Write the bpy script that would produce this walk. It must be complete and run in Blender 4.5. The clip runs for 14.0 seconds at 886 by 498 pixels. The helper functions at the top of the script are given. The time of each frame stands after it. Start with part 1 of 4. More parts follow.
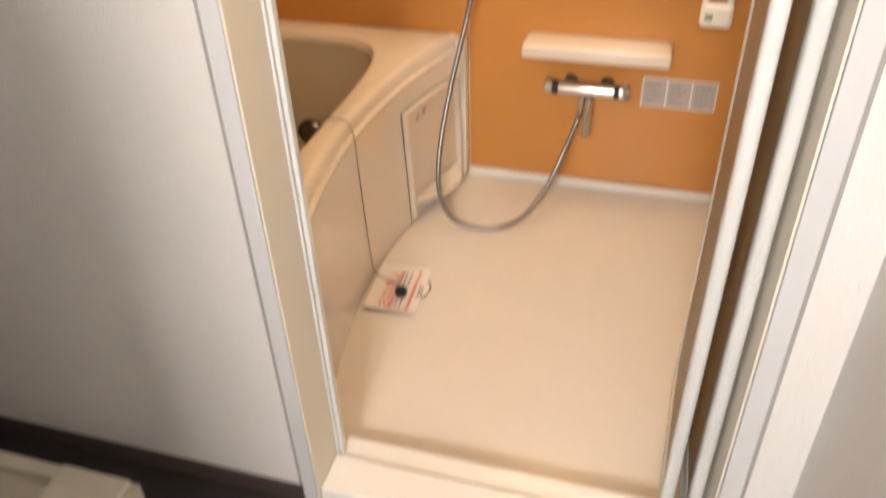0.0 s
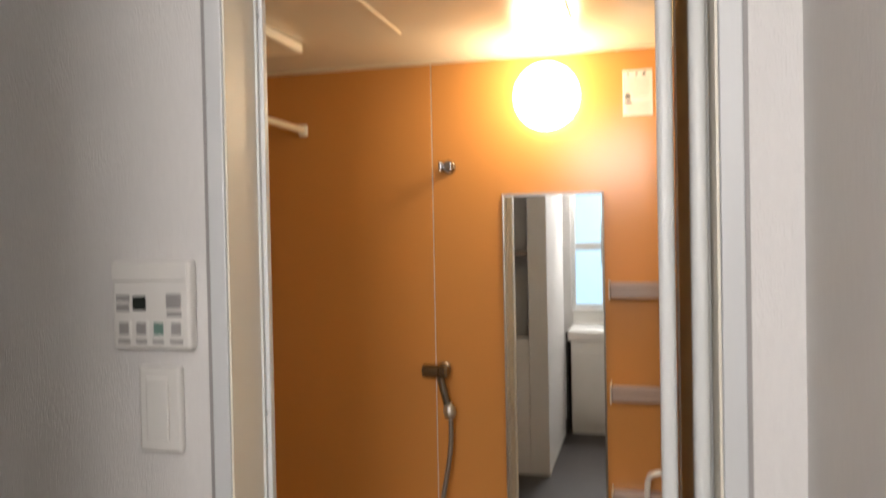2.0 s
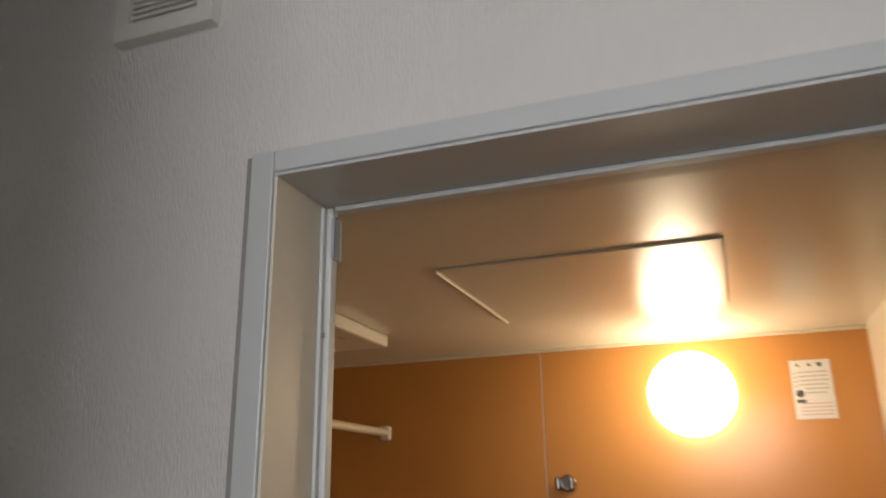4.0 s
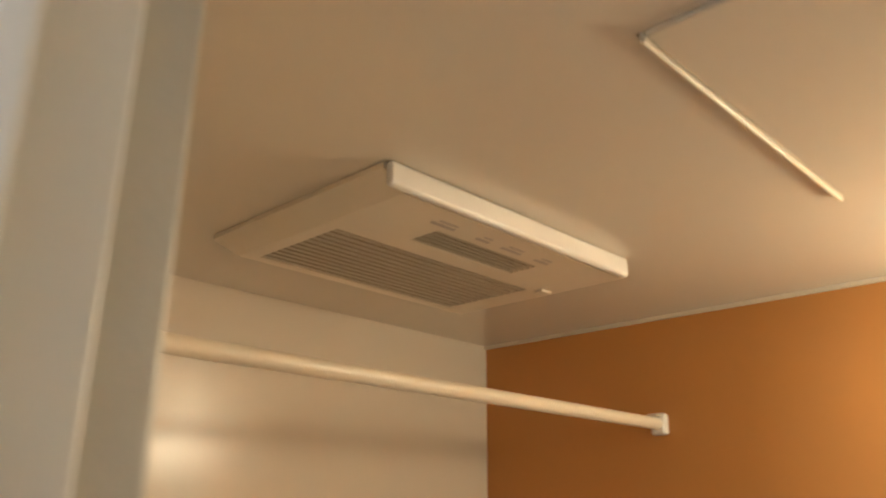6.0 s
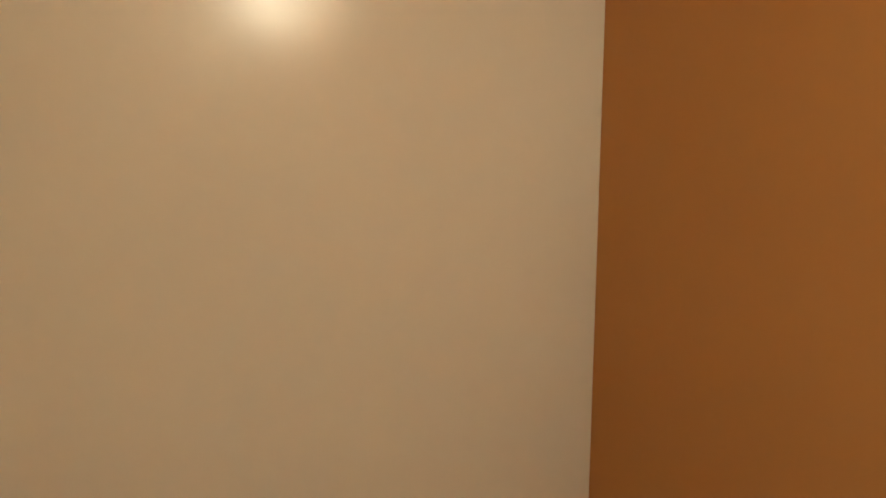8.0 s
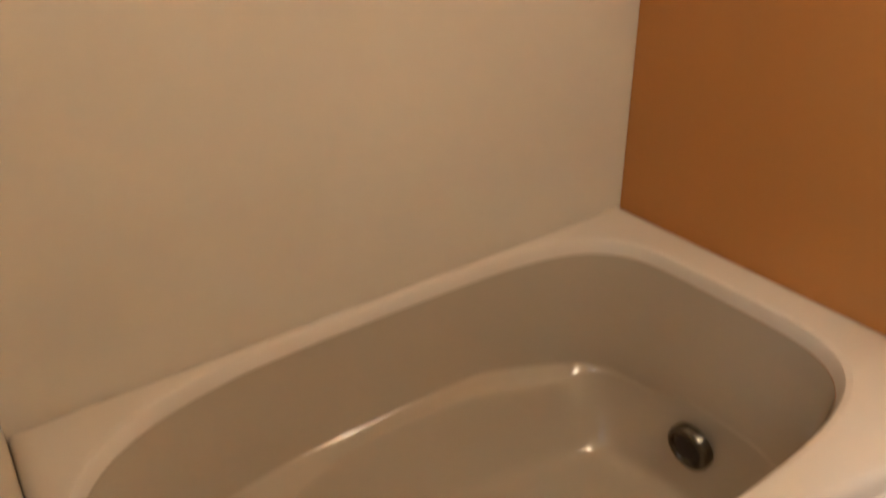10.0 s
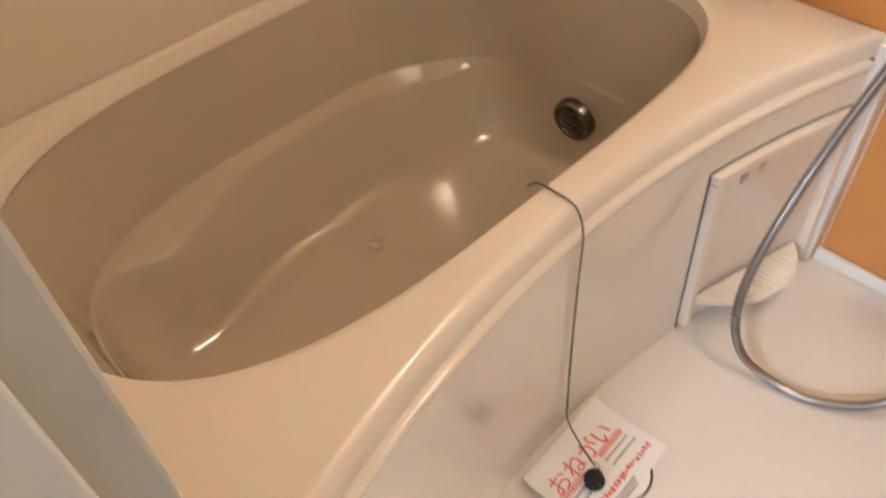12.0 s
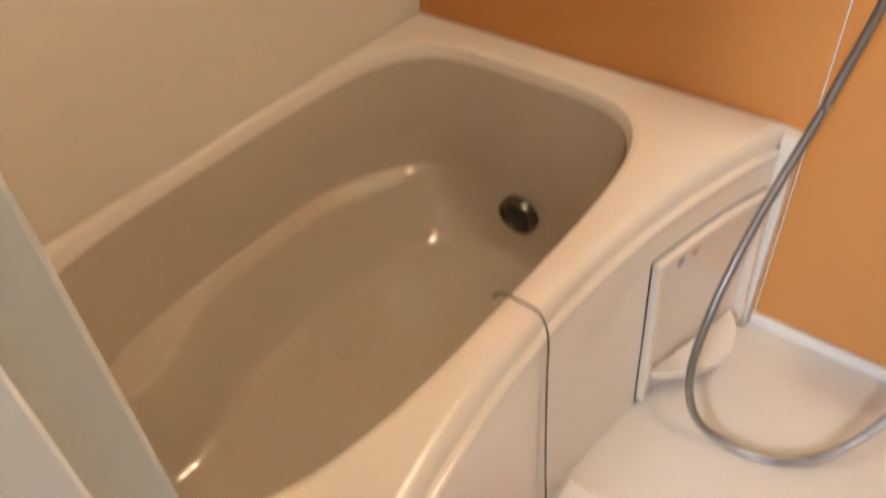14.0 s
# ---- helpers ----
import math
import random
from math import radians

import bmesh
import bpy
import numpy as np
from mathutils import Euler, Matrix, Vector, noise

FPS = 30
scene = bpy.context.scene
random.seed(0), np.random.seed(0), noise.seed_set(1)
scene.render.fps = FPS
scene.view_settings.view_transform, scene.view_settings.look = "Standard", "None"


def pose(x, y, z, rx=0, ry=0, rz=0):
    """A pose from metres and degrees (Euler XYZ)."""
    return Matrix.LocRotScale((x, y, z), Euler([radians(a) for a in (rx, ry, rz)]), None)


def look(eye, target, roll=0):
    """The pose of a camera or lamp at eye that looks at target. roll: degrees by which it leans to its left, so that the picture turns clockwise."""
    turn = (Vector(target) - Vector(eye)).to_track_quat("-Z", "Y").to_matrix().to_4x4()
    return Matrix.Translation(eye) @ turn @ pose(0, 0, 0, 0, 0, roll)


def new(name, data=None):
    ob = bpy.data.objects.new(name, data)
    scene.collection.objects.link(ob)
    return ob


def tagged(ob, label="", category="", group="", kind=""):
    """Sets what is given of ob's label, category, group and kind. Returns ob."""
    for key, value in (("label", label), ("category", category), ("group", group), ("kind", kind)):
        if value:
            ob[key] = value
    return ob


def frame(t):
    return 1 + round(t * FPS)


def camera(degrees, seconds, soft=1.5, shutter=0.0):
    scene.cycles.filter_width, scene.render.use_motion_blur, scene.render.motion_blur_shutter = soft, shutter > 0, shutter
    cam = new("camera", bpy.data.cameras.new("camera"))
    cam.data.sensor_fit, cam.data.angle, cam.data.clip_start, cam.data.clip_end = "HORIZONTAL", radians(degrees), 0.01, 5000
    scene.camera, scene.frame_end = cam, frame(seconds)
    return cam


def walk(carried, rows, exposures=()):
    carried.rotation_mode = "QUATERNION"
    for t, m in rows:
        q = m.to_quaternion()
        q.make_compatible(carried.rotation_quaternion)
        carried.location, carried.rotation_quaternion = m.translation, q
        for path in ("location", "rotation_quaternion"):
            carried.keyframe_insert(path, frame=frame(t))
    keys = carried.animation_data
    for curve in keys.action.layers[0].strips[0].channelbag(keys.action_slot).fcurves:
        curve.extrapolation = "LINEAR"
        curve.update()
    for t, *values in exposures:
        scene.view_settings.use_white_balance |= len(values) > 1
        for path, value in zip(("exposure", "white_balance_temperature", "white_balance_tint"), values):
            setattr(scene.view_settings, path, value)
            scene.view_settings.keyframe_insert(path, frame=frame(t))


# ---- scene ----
cam = camera(59.0, 14.0, soft=1.7, shutter=0.7)
PATH = [
    (0, (1.457, -0.851, 1.379), (0.983, 0.683, 0.186), -2.1),
    (0.5, (1.477, -0.897, 1.403), (0.995, 0.800, 0.462), -1.8),
    (1, (1.546, -1.043, 1.417), (1.06, 0.773, 0.736), -1.7),
    (1.5, (1.56, -1.097, 1.454), (1.064, 0.812, 1.125), -1.3),
    (2, (1.539, -1.095, 1.489), (1.044, 0.842, 1.457), -1.1),
    (2.5, (1.525, -1.078, 1.505), (1.028, 0.851, 1.683), -1.2),
    (3, (1.499, -0.974, 1.588), (0.979, 0.927, 1.927), -0.9),
    (3.5, (1.433, -0.854, 1.674), (0.868, 0.998, 2.177), -0.8),
    (4, (1.353, -0.676, 1.684), (0.698, 1.115, 2.289), -0.8),
    (4.2, (1.306, -0.584, 1.695), (0.631, 1.191, 2.324), -0.7),
    (6.3, (1.142, 0.119, 1.702), (-0.249, 1.417, 2.322), 0.6),
    (6.5, (1.128, 0.155, 1.692), (-0.293, 1.427, 2.297), 0.6),
    (7, (1.06, 0.204, 1.626), (-0.436, 1.453, 2.076), -0.1),
    (7.5, (1.039, 0.229, 1.555), (-0.539, 1.45, 1.693), 0.2),
    (7.7, (1.034, 0.227, 1.53), (-0.557, 1.444, 1.482), 0.2),
    (9.8, (1.043, 0.195, 1.242), (-0.433, 1.214, 0.356), -0.5),
    (10, (1.043, 0.215, 1.231), (-0.402, 1.193, 0.254), -1.4),
    (10.3, (1.026, 0.197, 1.254), (-0.334, 1.149, 0.138), -0.9),
    (10.5, (1.05, 0.206, 1.23), (-0.301, 1.127, 0.078), -1.2),
    (11, (1.094, 0.218, 1.168), (-0.201, 1.106, -0.071), -2.4),
    (11.5, (1.111, 0.182, 1.177), (-0.034, 1.085, -0.192), -2.8),
    (12, (1.121, 0.161, 1.172), (0.121, 1.073, -0.3), -3.7),
    (12.5, (1.113, 0.152, 1.172), (0.224, 1.058, -0.373), -3.9),
    (13, (1.107, 0.15, 1.21), (0.271, 1.035, -0.378), -5.0),
    (13.5, (1.1, 0.127, 1.246), (0.252, 1.085, -0.291), -4.9),
    (14, (1.099, 0.123, 1.278), (0.141, 1.239, -0.077), -4.3),
]
walk(cam, [(t, look(eye, target, roll)) for t, eye, target, roll in PATH],
     exposures=[(0.0, 0.98, 7200, 15), (0.5, 0.95, 7200, 16), (1.0, 0.72, 7000, 15), (1.5, 0.48, 6900, 14), (2.0, -0.05, 6800, 13), (2.5, -0.56, 6600, 13), (3.0, -0.72, 6400, 11), (4.2, -0.90, 6400, 10),
                (6.3, 0.38, 6100, 6), (7.7, 0.38, 5950, 5), (9.8, 0.66, 5800, 11), (10.5, 1.14, 5950, 12), (11.0, 1.13, 5850, 13), (12.5, 1.03, 5750, 11), (14.0, 1.08, 5850, 11)])

# ---- world and large lights ----
world = bpy.data.worlds.new("world")
scene.world = world
world.use_nodes = True
sky = world.node_tree.nodes.new("ShaderNodeTexSky")
sky.sky_type, sky.sun_disc, sky.sun_elevation, sky.sun_rotation = "NISHITA", False, radians(40), radians(200)
world.node_tree.links.new(sky.outputs[0], world.node_tree.nodes["Background"].inputs[0])
world.node_tree.nodes["Background"].inputs[1].default_value = 0.1


def area_lamp(name, m, sx, sy, watts, colour):
    data = bpy.data.lights.new(name, "AREA")
    data.shape, data.size, data.size_y, data.energy, data.color = "RECTANGLE", sx, sy, watts, colour
    ob = new(name, data)
    ob.matrix_world = m
    return ob


# daylight in the opening of the window behind the wash corner
area_lamp("window_daylight", look((1.30, -2.34, 2.07), (1.20, 0.0, 1.1)), 0.60, 0.40, 32, (0.98, 0.955, 0.94))
# the bathroom's wall lamp
bulb = new("wall_lamp_bulb", bpy.data.lights.new("wall_lamp_bulb", "POINT"))
bulb.data.energy, bulb.data.color, bulb.data.shadow_soft_size = 6.0, (1.0, 0.80, 0.52), 0.05
bulb.location = (1.255, 1.25, 1.918)

# ---- materials ----


def mat(name, colour, rough=0.5, metal=0.0, noise_scale=30.0, vary=0.06, bump=0.05, bump_scale=200.0, emit=None, strength=0.0,
        coat=0.0, stretch=(1, 1, 1), stain=0.05):
    """A procedural surface: colour varied at two scales, roughness variation and fine relief."""
    m = bpy.data.materials.new(name)
    m.use_nodes = True
    nt = m.node_tree
    b = nt.nodes["Principled BSDF"]
    tc = nt.nodes.new("ShaderNodeTexCoord")
    mp = nt.nodes.new("ShaderNodeMapping")
    mp.inputs["Scale"].default_value = stretch
    nt.links.new(tc.outputs["Object"], mp.inputs[0])
    n1, n2 = nt.nodes.new("ShaderNodeTexNoise"), nt.nodes.new("ShaderNodeTexNoise")
    n1.inputs["Scale"].default_value, n2.inputs["Scale"].default_value = noise_scale, 5.0
    n1.inputs["Detail"].default_value, n2.inputs["Detail"].default_value = 5, 6
    nt.links.new(mp.outputs[0], n1.inputs[0])
    nt.links.new(tc.outputs["Object"], n2.inputs[0])
    last = None
    plain = stain < 0.03
    for n, amount in ((n1, vary),) if plain else ((n1, vary), (n2, stain)):
        mix = nt.nodes.new("ShaderNodeMix")
        mix.data_type, mix.blend_type = "RGBA", "MULTIPLY"
        mix.inputs["Factor"].default_value = 1.0
        ramp = nt.nodes.new("ShaderNodeMapRange")
        ramp.inputs["From Min"].default_value, ramp.inputs["From Max"].default_value = 0.0, 1.0
        ramp.inputs["To Min"].default_value, ramp.inputs["To Max"].default_value = 1 - amount, 1.0
        nt.links.new(n.outputs["Fac"], ramp.inputs["Value"])
        if last is None:
            mix.inputs["A"].default_value = (*colour, 1)
        else:
            nt.links.new(last, mix.inputs["A"])
        nt.links.new(ramp.outputs[0], mix.inputs["B"])
        last = mix.outputs["Result"]
    nt.links.new(last, b.inputs["Base Color"])
    rr = nt.nodes.new("ShaderNodeMapRange")
    rr.inputs["To Min"].default_value, rr.inputs["To Max"].default_value = max(rough - 0.05, 0.02), min(rough + 0.06, 1)
    b.inputs["Roughness"].default_value = rough
    if not plain:
        nt.links.new(n2.outputs["Fac"], rr.inputs["Value"])
        nt.links.new(rr.outputs[0], b.inputs["Roughness"])
    b.inputs["Metallic"].default_value = metal
    b.inputs["Coat Weight"].default_value = coat
    if bump:
        n3 = nt.nodes.new("ShaderNodeTexNoise")
        n3.inputs["Scale"].default_value, n3.inputs["Detail"].default_value = bump_scale, 3
        nt.links.new(mp.outputs[0], n3.inputs[0])
        bp = nt.nodes.new("ShaderNodeBump")
        bp.inputs["Strength"].default_value, bp.inputs["Distance"].default_value = bump, 0.002
        nt.links.new(n3.outputs["Fac"], bp.inputs["Height"])
        nt.links.new(bp.outputs[0], b.inputs["Normal"])
    if emit:
        b.inputs["Emission Color"].default_value, b.inputs["Emission Strength"].default_value = (*emit, 1), strength
    return m


WALLPAPER = mat("wallpaper", (0.78, 0.76, 0.74), 0.75, bump=0.72, bump_scale=420, stretch=(1, 1, 0.22), vary=0.08, noise_scale=120)
ORANGE = mat("orange_panel", (0.60, 0.275, 0.082), 0.19, vary=0.03, noise_scale=60, bump=0.02, bump_scale=120, stain=0.025)
ORANGE.node_tree.nodes["Principled BSDF"].inputs["Specular IOR Level"].default_value = 0.28
PANEL = mat("cream_panel", (0.73, 0.66, 0.56), 0.22, vary=0.02, bump=0.02, bump_scale=40, stain=0.025)
CEILING = mat("ceiling_panel", (0.74, 0.68, 0.58), 0.25, vary=0.02, bump=0.02, bump_scale=30, stain=0.025)
PLASTER = mat("ceiling_paper", (0.78, 0.76, 0.73), 0.8, bump=0.4, bump_scale=300)
DARK_FLOOR = mat("dark_vinyl", (0.045, 0.036, 0.034), 0.45, vary=0.3, noise_scale=14, stretch=(10, 1, 1), bump=0.15)
BATH_FLOOR = mat("bath_floor", (0.73, 0.685, 0.63), 0.21, vary=0.05, noise_scale=60, bump=0.12, bump_scale=420, stain=0.02)
TUB = mat("tub_acrylic", (0.55, 0.475, 0.375), 0.12, vary=0.02, bump=0.01, coat=0.9, stain=0.025)
DECK = mat("deck_plastic", (0.80, 0.73, 0.65), 0.17, vary=0.02, bump=0.02, coat=0.2, stain=0.025)
APRON = mat("apron_plastic", (0.76, 0.70, 0.63), 0.13, vary=0.02, bump=0.01, coat=0.4, stain=0.025)
WHITE = mat("white_plastic", (0.80, 0.78, 0.74), 0.35, bump=0.03, stain=0.02)
CREAM = mat("cream_plastic", (0.79, 0.71, 0.58), 0.35, bump=0.03, stain=0.02)
CASING = mat("white_casing", (0.63, 0.64, 0.64), 0.38, vary=0.04, noise_scale=40, stretch=(8, 8, 0.6), bump=0.05)
ALU = mat("white_aluminium", (0.70, 0.71, 0.70), 0.42, bump=0.02, stain=0.02)
GREY_CAP = mat("grey_cap", (0.42, 0.46, 0.50), 0.45)
DOOR_PANE = mat("door_pane", (0.62, 0.51, 0.37), 0.3, bump=0.35, bump_scale=90)
nt = DOOR_PANE.node_tree
glow, blend = nt.nodes.new("ShaderNodeBsdfTranslucent"), nt.nodes.new("ShaderNodeMixShader")
glow.inputs["Color"].default_value, blend.inputs[0].default_value = (0.85, 0.72, 0.52, 1), 0.55
nt.links.new(nt.nodes["Principled BSDF"].outputs[0], blend.inputs[1])
nt.links.new(glow.outputs[0], blend.inputs[2])
nt.links.new(blend.outputs[0], nt.nodes["Material Output"].inputs[0])
CHROME = mat("chrome", (0.72, 0.71, 0.69), 0.13, metal=1.0, vary=0.05, bump=0.01)
HOSE = mat("steel_hose", (0.30, 0.285, 0.27), 0.33, metal=0.9, bump=0.05)
STEEL = mat("brushed_steel", (0.5, 0.5, 0.49), 0.32, metal=1.0, stretch=(1, 1, 20))
BLACK = mat("black_rubber", (0.012, 0.012, 0.012), 0.45)
# near-black for joints, and for shade painted in gaps and behind slats
DARK = mat("dark_gap", (0.03, 0.026, 0.022), 0.7)
DARK_METAL = mat("dark_metal", (0.12, 0.11, 0.10), 0.4, metal=1.0)
DULL_CHROME = mat("dull_chrome", (0.25, 0.235, 0.22), 0.22, metal=1.0)
SILVER = mat("mirror_silver", (0.86, 0.88, 0.87), 0.015, metal=1.0, vary=0.0, bump=0.0, stain=0.02)
SHELF = mat("shelf_plastic", (0.46, 0.35, 0.30), 0.22, bump=0.02, coat=0.3)
PAPER = mat("paper", (0.82, 0.79, 0.77), 0.5, vary=0.03, bump=0.08, bump_scale=60, coat=0.3)
RED = mat("red_ink", (0.70, 0.13, 0.08), 0.5)
PINK = mat("pink_print", (0.66, 0.42, 0.40), 0.6)
INK = mat("dark_ink", (0.08, 0.075, 0.07), 0.6)
FADED_PRINT = mat("faded_print", (0.52, 0.46, 0.42), 0.6)
GREY_PRINT = mat("grey_print", (0.36, 0.34, 0.33), 0.6)
LABEL = mat("care_label", (0.60, 0.54, 0.52), 0.35, vary=0.4, noise_scale=90, bump=0.0)
SCREEN = mat("display", (0.03, 0.035, 0.03), 0.2)
GLOBE = mat("lamp_globe", (0.9, 0.85, 0.75), 0.3, emit=(1.0, 0.82, 0.54), strength=22.0)
DAY = mat("daylight_backdrop", (0.6, 0.7, 0.8), 0.8, emit=(0.50, 0.80, 1.0), strength=1.0)
SLAT = mat("grille_slat", (0.46, 0.40, 0.30), 0.45)
GREEN = mat("teal_print", (0.16, 0.27, 0.23), 0.6)

# ---- building helpers ----


def box(bm, x0, x1, y0, y1, z0, z1, bevel=0.0, seg=2):
    r = bmesh.ops.create_cube(bm, size=1.0, matrix=Matrix.Translation(((x0 + x1) / 2, (y0 + y1) / 2, (z0 + z1) / 2)) @ Matrix.Diagonal((x1 - x0, y1 - y0, z1 - z0, 1)))
    if bevel:
        edges = list({e for v in r["verts"] for e in v.link_edges})
        bmesh.ops.bevel(bm, geom=edges, offset=bevel, segments=seg, affect="EDGES", profile=0.5)
    return bm


def solid(x0, x1, y0, y1, z0, z1, bevel=0.0, seg=2):
    return box(bmesh.new(), x0, x1, y0, y1, z0, z1, bevel, seg)


def rod(bm, a, b, r, r2=None, seg=24):
    a, b = Vector(a), Vector(b)
    m = Matrix.Translation((a + b) / 2) @ (b - a).to_track_quat("Z", "Y").to_matrix().to_4x4()
    bmesh.ops.create_cone(bm, cap_ends=True, segments=seg, radius1=r, radius2=r if r2 is None else r2, depth=(b - a).length, matrix=m)
    return bm


def lathe(bm, profile, m, seg=40):
    """Rings of (radius, height) round local z, closed at both ends."""
    rings = [[bm.verts.new(m @ Vector((r * math.cos(2 * math.pi * i / seg), r * math.sin(2 * math.pi * i / seg), h))) for i in range(seg)] for r, h in profile]
    for a, b in zip(rings, rings[1:]):
        for i in range(seg):
            bm.faces.new((a[i], a[(i + 1) % seg], b[(i + 1) % seg], b[i]))
    bm.faces.new(rings[0][::-1])
    bm.faces.new(rings[-1])
    return bm


def smooth_path(points, per=10):
    """A Catmull-Rom run through the points."""
    p = [Vector(q) for q in points]
    p = [2 * p[0] - p[1]] + p + [2 * p[-1] - p[-2]]
    out = []
    for i in range(1, len(p) - 2):
        for k in range(per):
            t = k / per
            out.append(0.5 * (2 * p[i] + (p[i + 1] - p[i - 1]) * t + (2 * p[i - 1] - 5 * p[i] + 4 * p[i + 1] - p[i + 2]) * t * t
                              + (3 * p[i] - p[i - 1] - 3 * p[i + 1] + p[i + 2]) * t ** 3))
    return out + [p[-2]]


def tube(bm, path, radius, seg=12, ribs=0.0):
    rings = []
    up = Vector((0, 0, 1))
    for i, c in enumerate(path):
        d = (path[min(i + 1, len(path) - 1)] - path[max(i - 1, 0)]).normalized()
        s = d.cross(up if abs(d.z) < 0.95 else Vector((0, 1, 0))).normalized()
        n = s.cross(d)
        r = radius * (1 + (ribs if i % 2 else 0))
        rings.append([bm.verts.new(c + r * (math.cos(2 * math.pi * k / seg) * s + math.sin(2 * math.pi * k / seg) * n)) for k in range(seg)])
    for a, b in zip(rings, rings[1:]):
        for k in range(seg):
            bm.faces.new((a[k], a[(k + 1) % seg], b[(k + 1) % seg], b[k]))
    bm.faces.new(rings[0][::-1])
    bm.faces.new(rings[-1])
    return bm


def finish(ob, bm, material, at=(0, 0, 0), angle=35):
    bmesh.ops.recalc_face_normals(bm, faces=bm.faces[:])
    bmesh.ops.translate(bm, verts=bm.verts[:], vec=-Vector(at))
    for f in bm.faces:
        f.smooth = True
    for e in bm.edges:
        e.smooth = False
        if len(e.link_faces) == 2:
            bend, areas = e.calc_face_angle(0), sorted(f.calc_area() for f in e.link_faces)
            e.smooth = bend < radians(angle) and not (bend > radians(12) and areas[1] > 6 * areas[0])
    bm.to_mesh(ob.data)
    bm.free()
    ob.data.materials.append(material)
    return ob


def base_of(ob):
    p = Vector(ob.location)
    while ob.parent:
        ob = ob.parent
        p += ob.location
    return p


def part(name, bm, material, parent, label=""):
    ob = finish(new(name, bpy.data.meshes.new(name)), bm, material, base_of(parent))
    ob.parent = parent
    return tagged(ob, label)


def thing(name, at, label, category, group="", kind=""):
    ob = new(name)
    ob.empty_display_size = 0.05
    ob.location = at
    return tagged(ob, label, category, group, kind)


def single(name, bm, material, label, category, group="", kind=""):
    v = [w.co for w in bm.verts]
    at = Vector(((min(c.x for c in v) + max(c.x for c in v)) / 2, (min(c.y for c in v) + max(c.y for c in v)) / 2, min(c.z for c in v)))
    ob = finish(new(name, bpy.data.meshes.new(name)), bm, material, at)
    ob.location = at
    return tagged(ob, label, category, group, kind)


def structure(name, bm, material, label, category):
    return tagged(finish(new(name, bpy.data.meshes.new(name)), bm, material), label, category, "", "structure")


# ---- plan ----
ROOM_X, ROOM_Y0, ROOM_Y1, CEIL = 1.665, 0.170, 1.385, 2.06
FLOOR = -0.012
DOOR_L, DOOR_R, DOOR_T = 0.916, 1.638, 2.02
WASH_L, WASH_R, WASH_BACK, WASH_CEIL, WASH_FLOOR = -0.35, 1.742, -2.36, 2.42, 0.03

# ---- large structure: the bathroom ----
structure("floor", solid(0.70, ROOM_X, ROOM_Y0 - 0.04, ROOM_Y1, -0.06, FLOOR), BATH_FLOOR, "pale beige fibreglass washing floor of the bathroom", "floor")
orange = thing("wall_north", (0, ROOM_Y1, 0), "glossy orange panelled wall of the bathroom", "wall", kind="structure")
part("wall_backing", solid(-0.08, ROOM_X + 0.08, ROOM_Y1 + 0.012, ROOM_Y1 + 0.10, -0.06, CEIL + 0.1), WHITE, orange, "white joint behind the panels")
part("panel", solid(0.0, 0.8725, ROOM_Y1, ROOM_Y1 + 0.011, -0.02, CEIL + 0.05, 0.0015), ORANGE, orange, "glossy orange panel")
part("panel", solid(0.8755, ROOM_X, ROOM_Y1, ROOM_Y1 + 0.011, -0.02, CEIL + 0.05, 0.0015), ORANGE, orange, "glossy orange panel")
part("joint", solid(0.8728, 0.8752, ROOM_Y1 + 0.0015, ROOM_Y1 + 0.011, -0.02, CEIL + 0.05), WHITE, orange, "white sealing joint")
structure("wall_west", solid(-0.08, 0.0, ROOM_Y0 - 0.14, ROOM_Y1 + 0.012, -0.06, CEIL + 0.1), PANEL, "glossy cream panel wall beside the bathtub", "wall")
structure("wall_east", solid(ROOM_X, ROOM_X + 0.072, 0.10, ROOM_Y1 + 0.012, -0.06, CEIL + 0.1), PANEL, "glossy cream panel wall of the bathroom", "wall")

# the ceiling with its inspection hatch
bm = bmesh.new()
HX0, HX1, HY0, HY1, GAP = 0.893, 1.364, 0.540, 0.992, 0.0016
for x0, x1, y0, y1 in ((-0.0, HX0 - GAP, ROOM_Y0 - 0.04, ROOM_Y1), (HX1 + GAP, ROOM_X, ROOM_Y0 - 0.04, ROOM_Y1),
                       (HX0 - GAP, HX1 + GAP, ROOM_Y0 - 0.04, HY0 - GAP), (HX0 - GAP, HX1 + GAP, HY1 + GAP, ROOM_Y1)):
    box(bm, x0, x1, y0, y1, CEIL, CEIL + 0.03)
box(bm, HX0 - 0.03, HX1 + 0.03, HY0 - 0.03, HY1 + 0.03, CEIL + 0.031, CEIL + 0.05)
structure("ceiling", bm, CEILING, "glossy cream ceiling panels of the bathroom", "ceiling")
hatch = thing("ceiling_hatch", (1.133, 0.766, CEIL), "closed cream inspection hatch set in the bathroom ceiling", "hatch")
part("panel", solid(HX0 + 0.0055, HX1, HY0, HY1, CEIL - 0.0040, CEIL + 0.0305, 0.002), CEILING, hatch)
# pale strip added to draw the light caught along the hatch's left edge
part("edge_trim", solid(HX0, HX0 + 0.0045, HY0, HY1, CEIL - 0.0085, CEIL + 0.030, 0.002, 3), CREAM, hatch, "pale strip standing in for light caught on the edge")
bm = bmesh.new()
box(bm, 0.0, ROOM_X, ROOM_Y1 - 0.007, ROOM_Y1 - 0.0005, CEIL - 0.008, CEIL - 0.0005)
structure("trim", bm, CREAM, "slim cream trim between orange wall and ceiling", "trim")
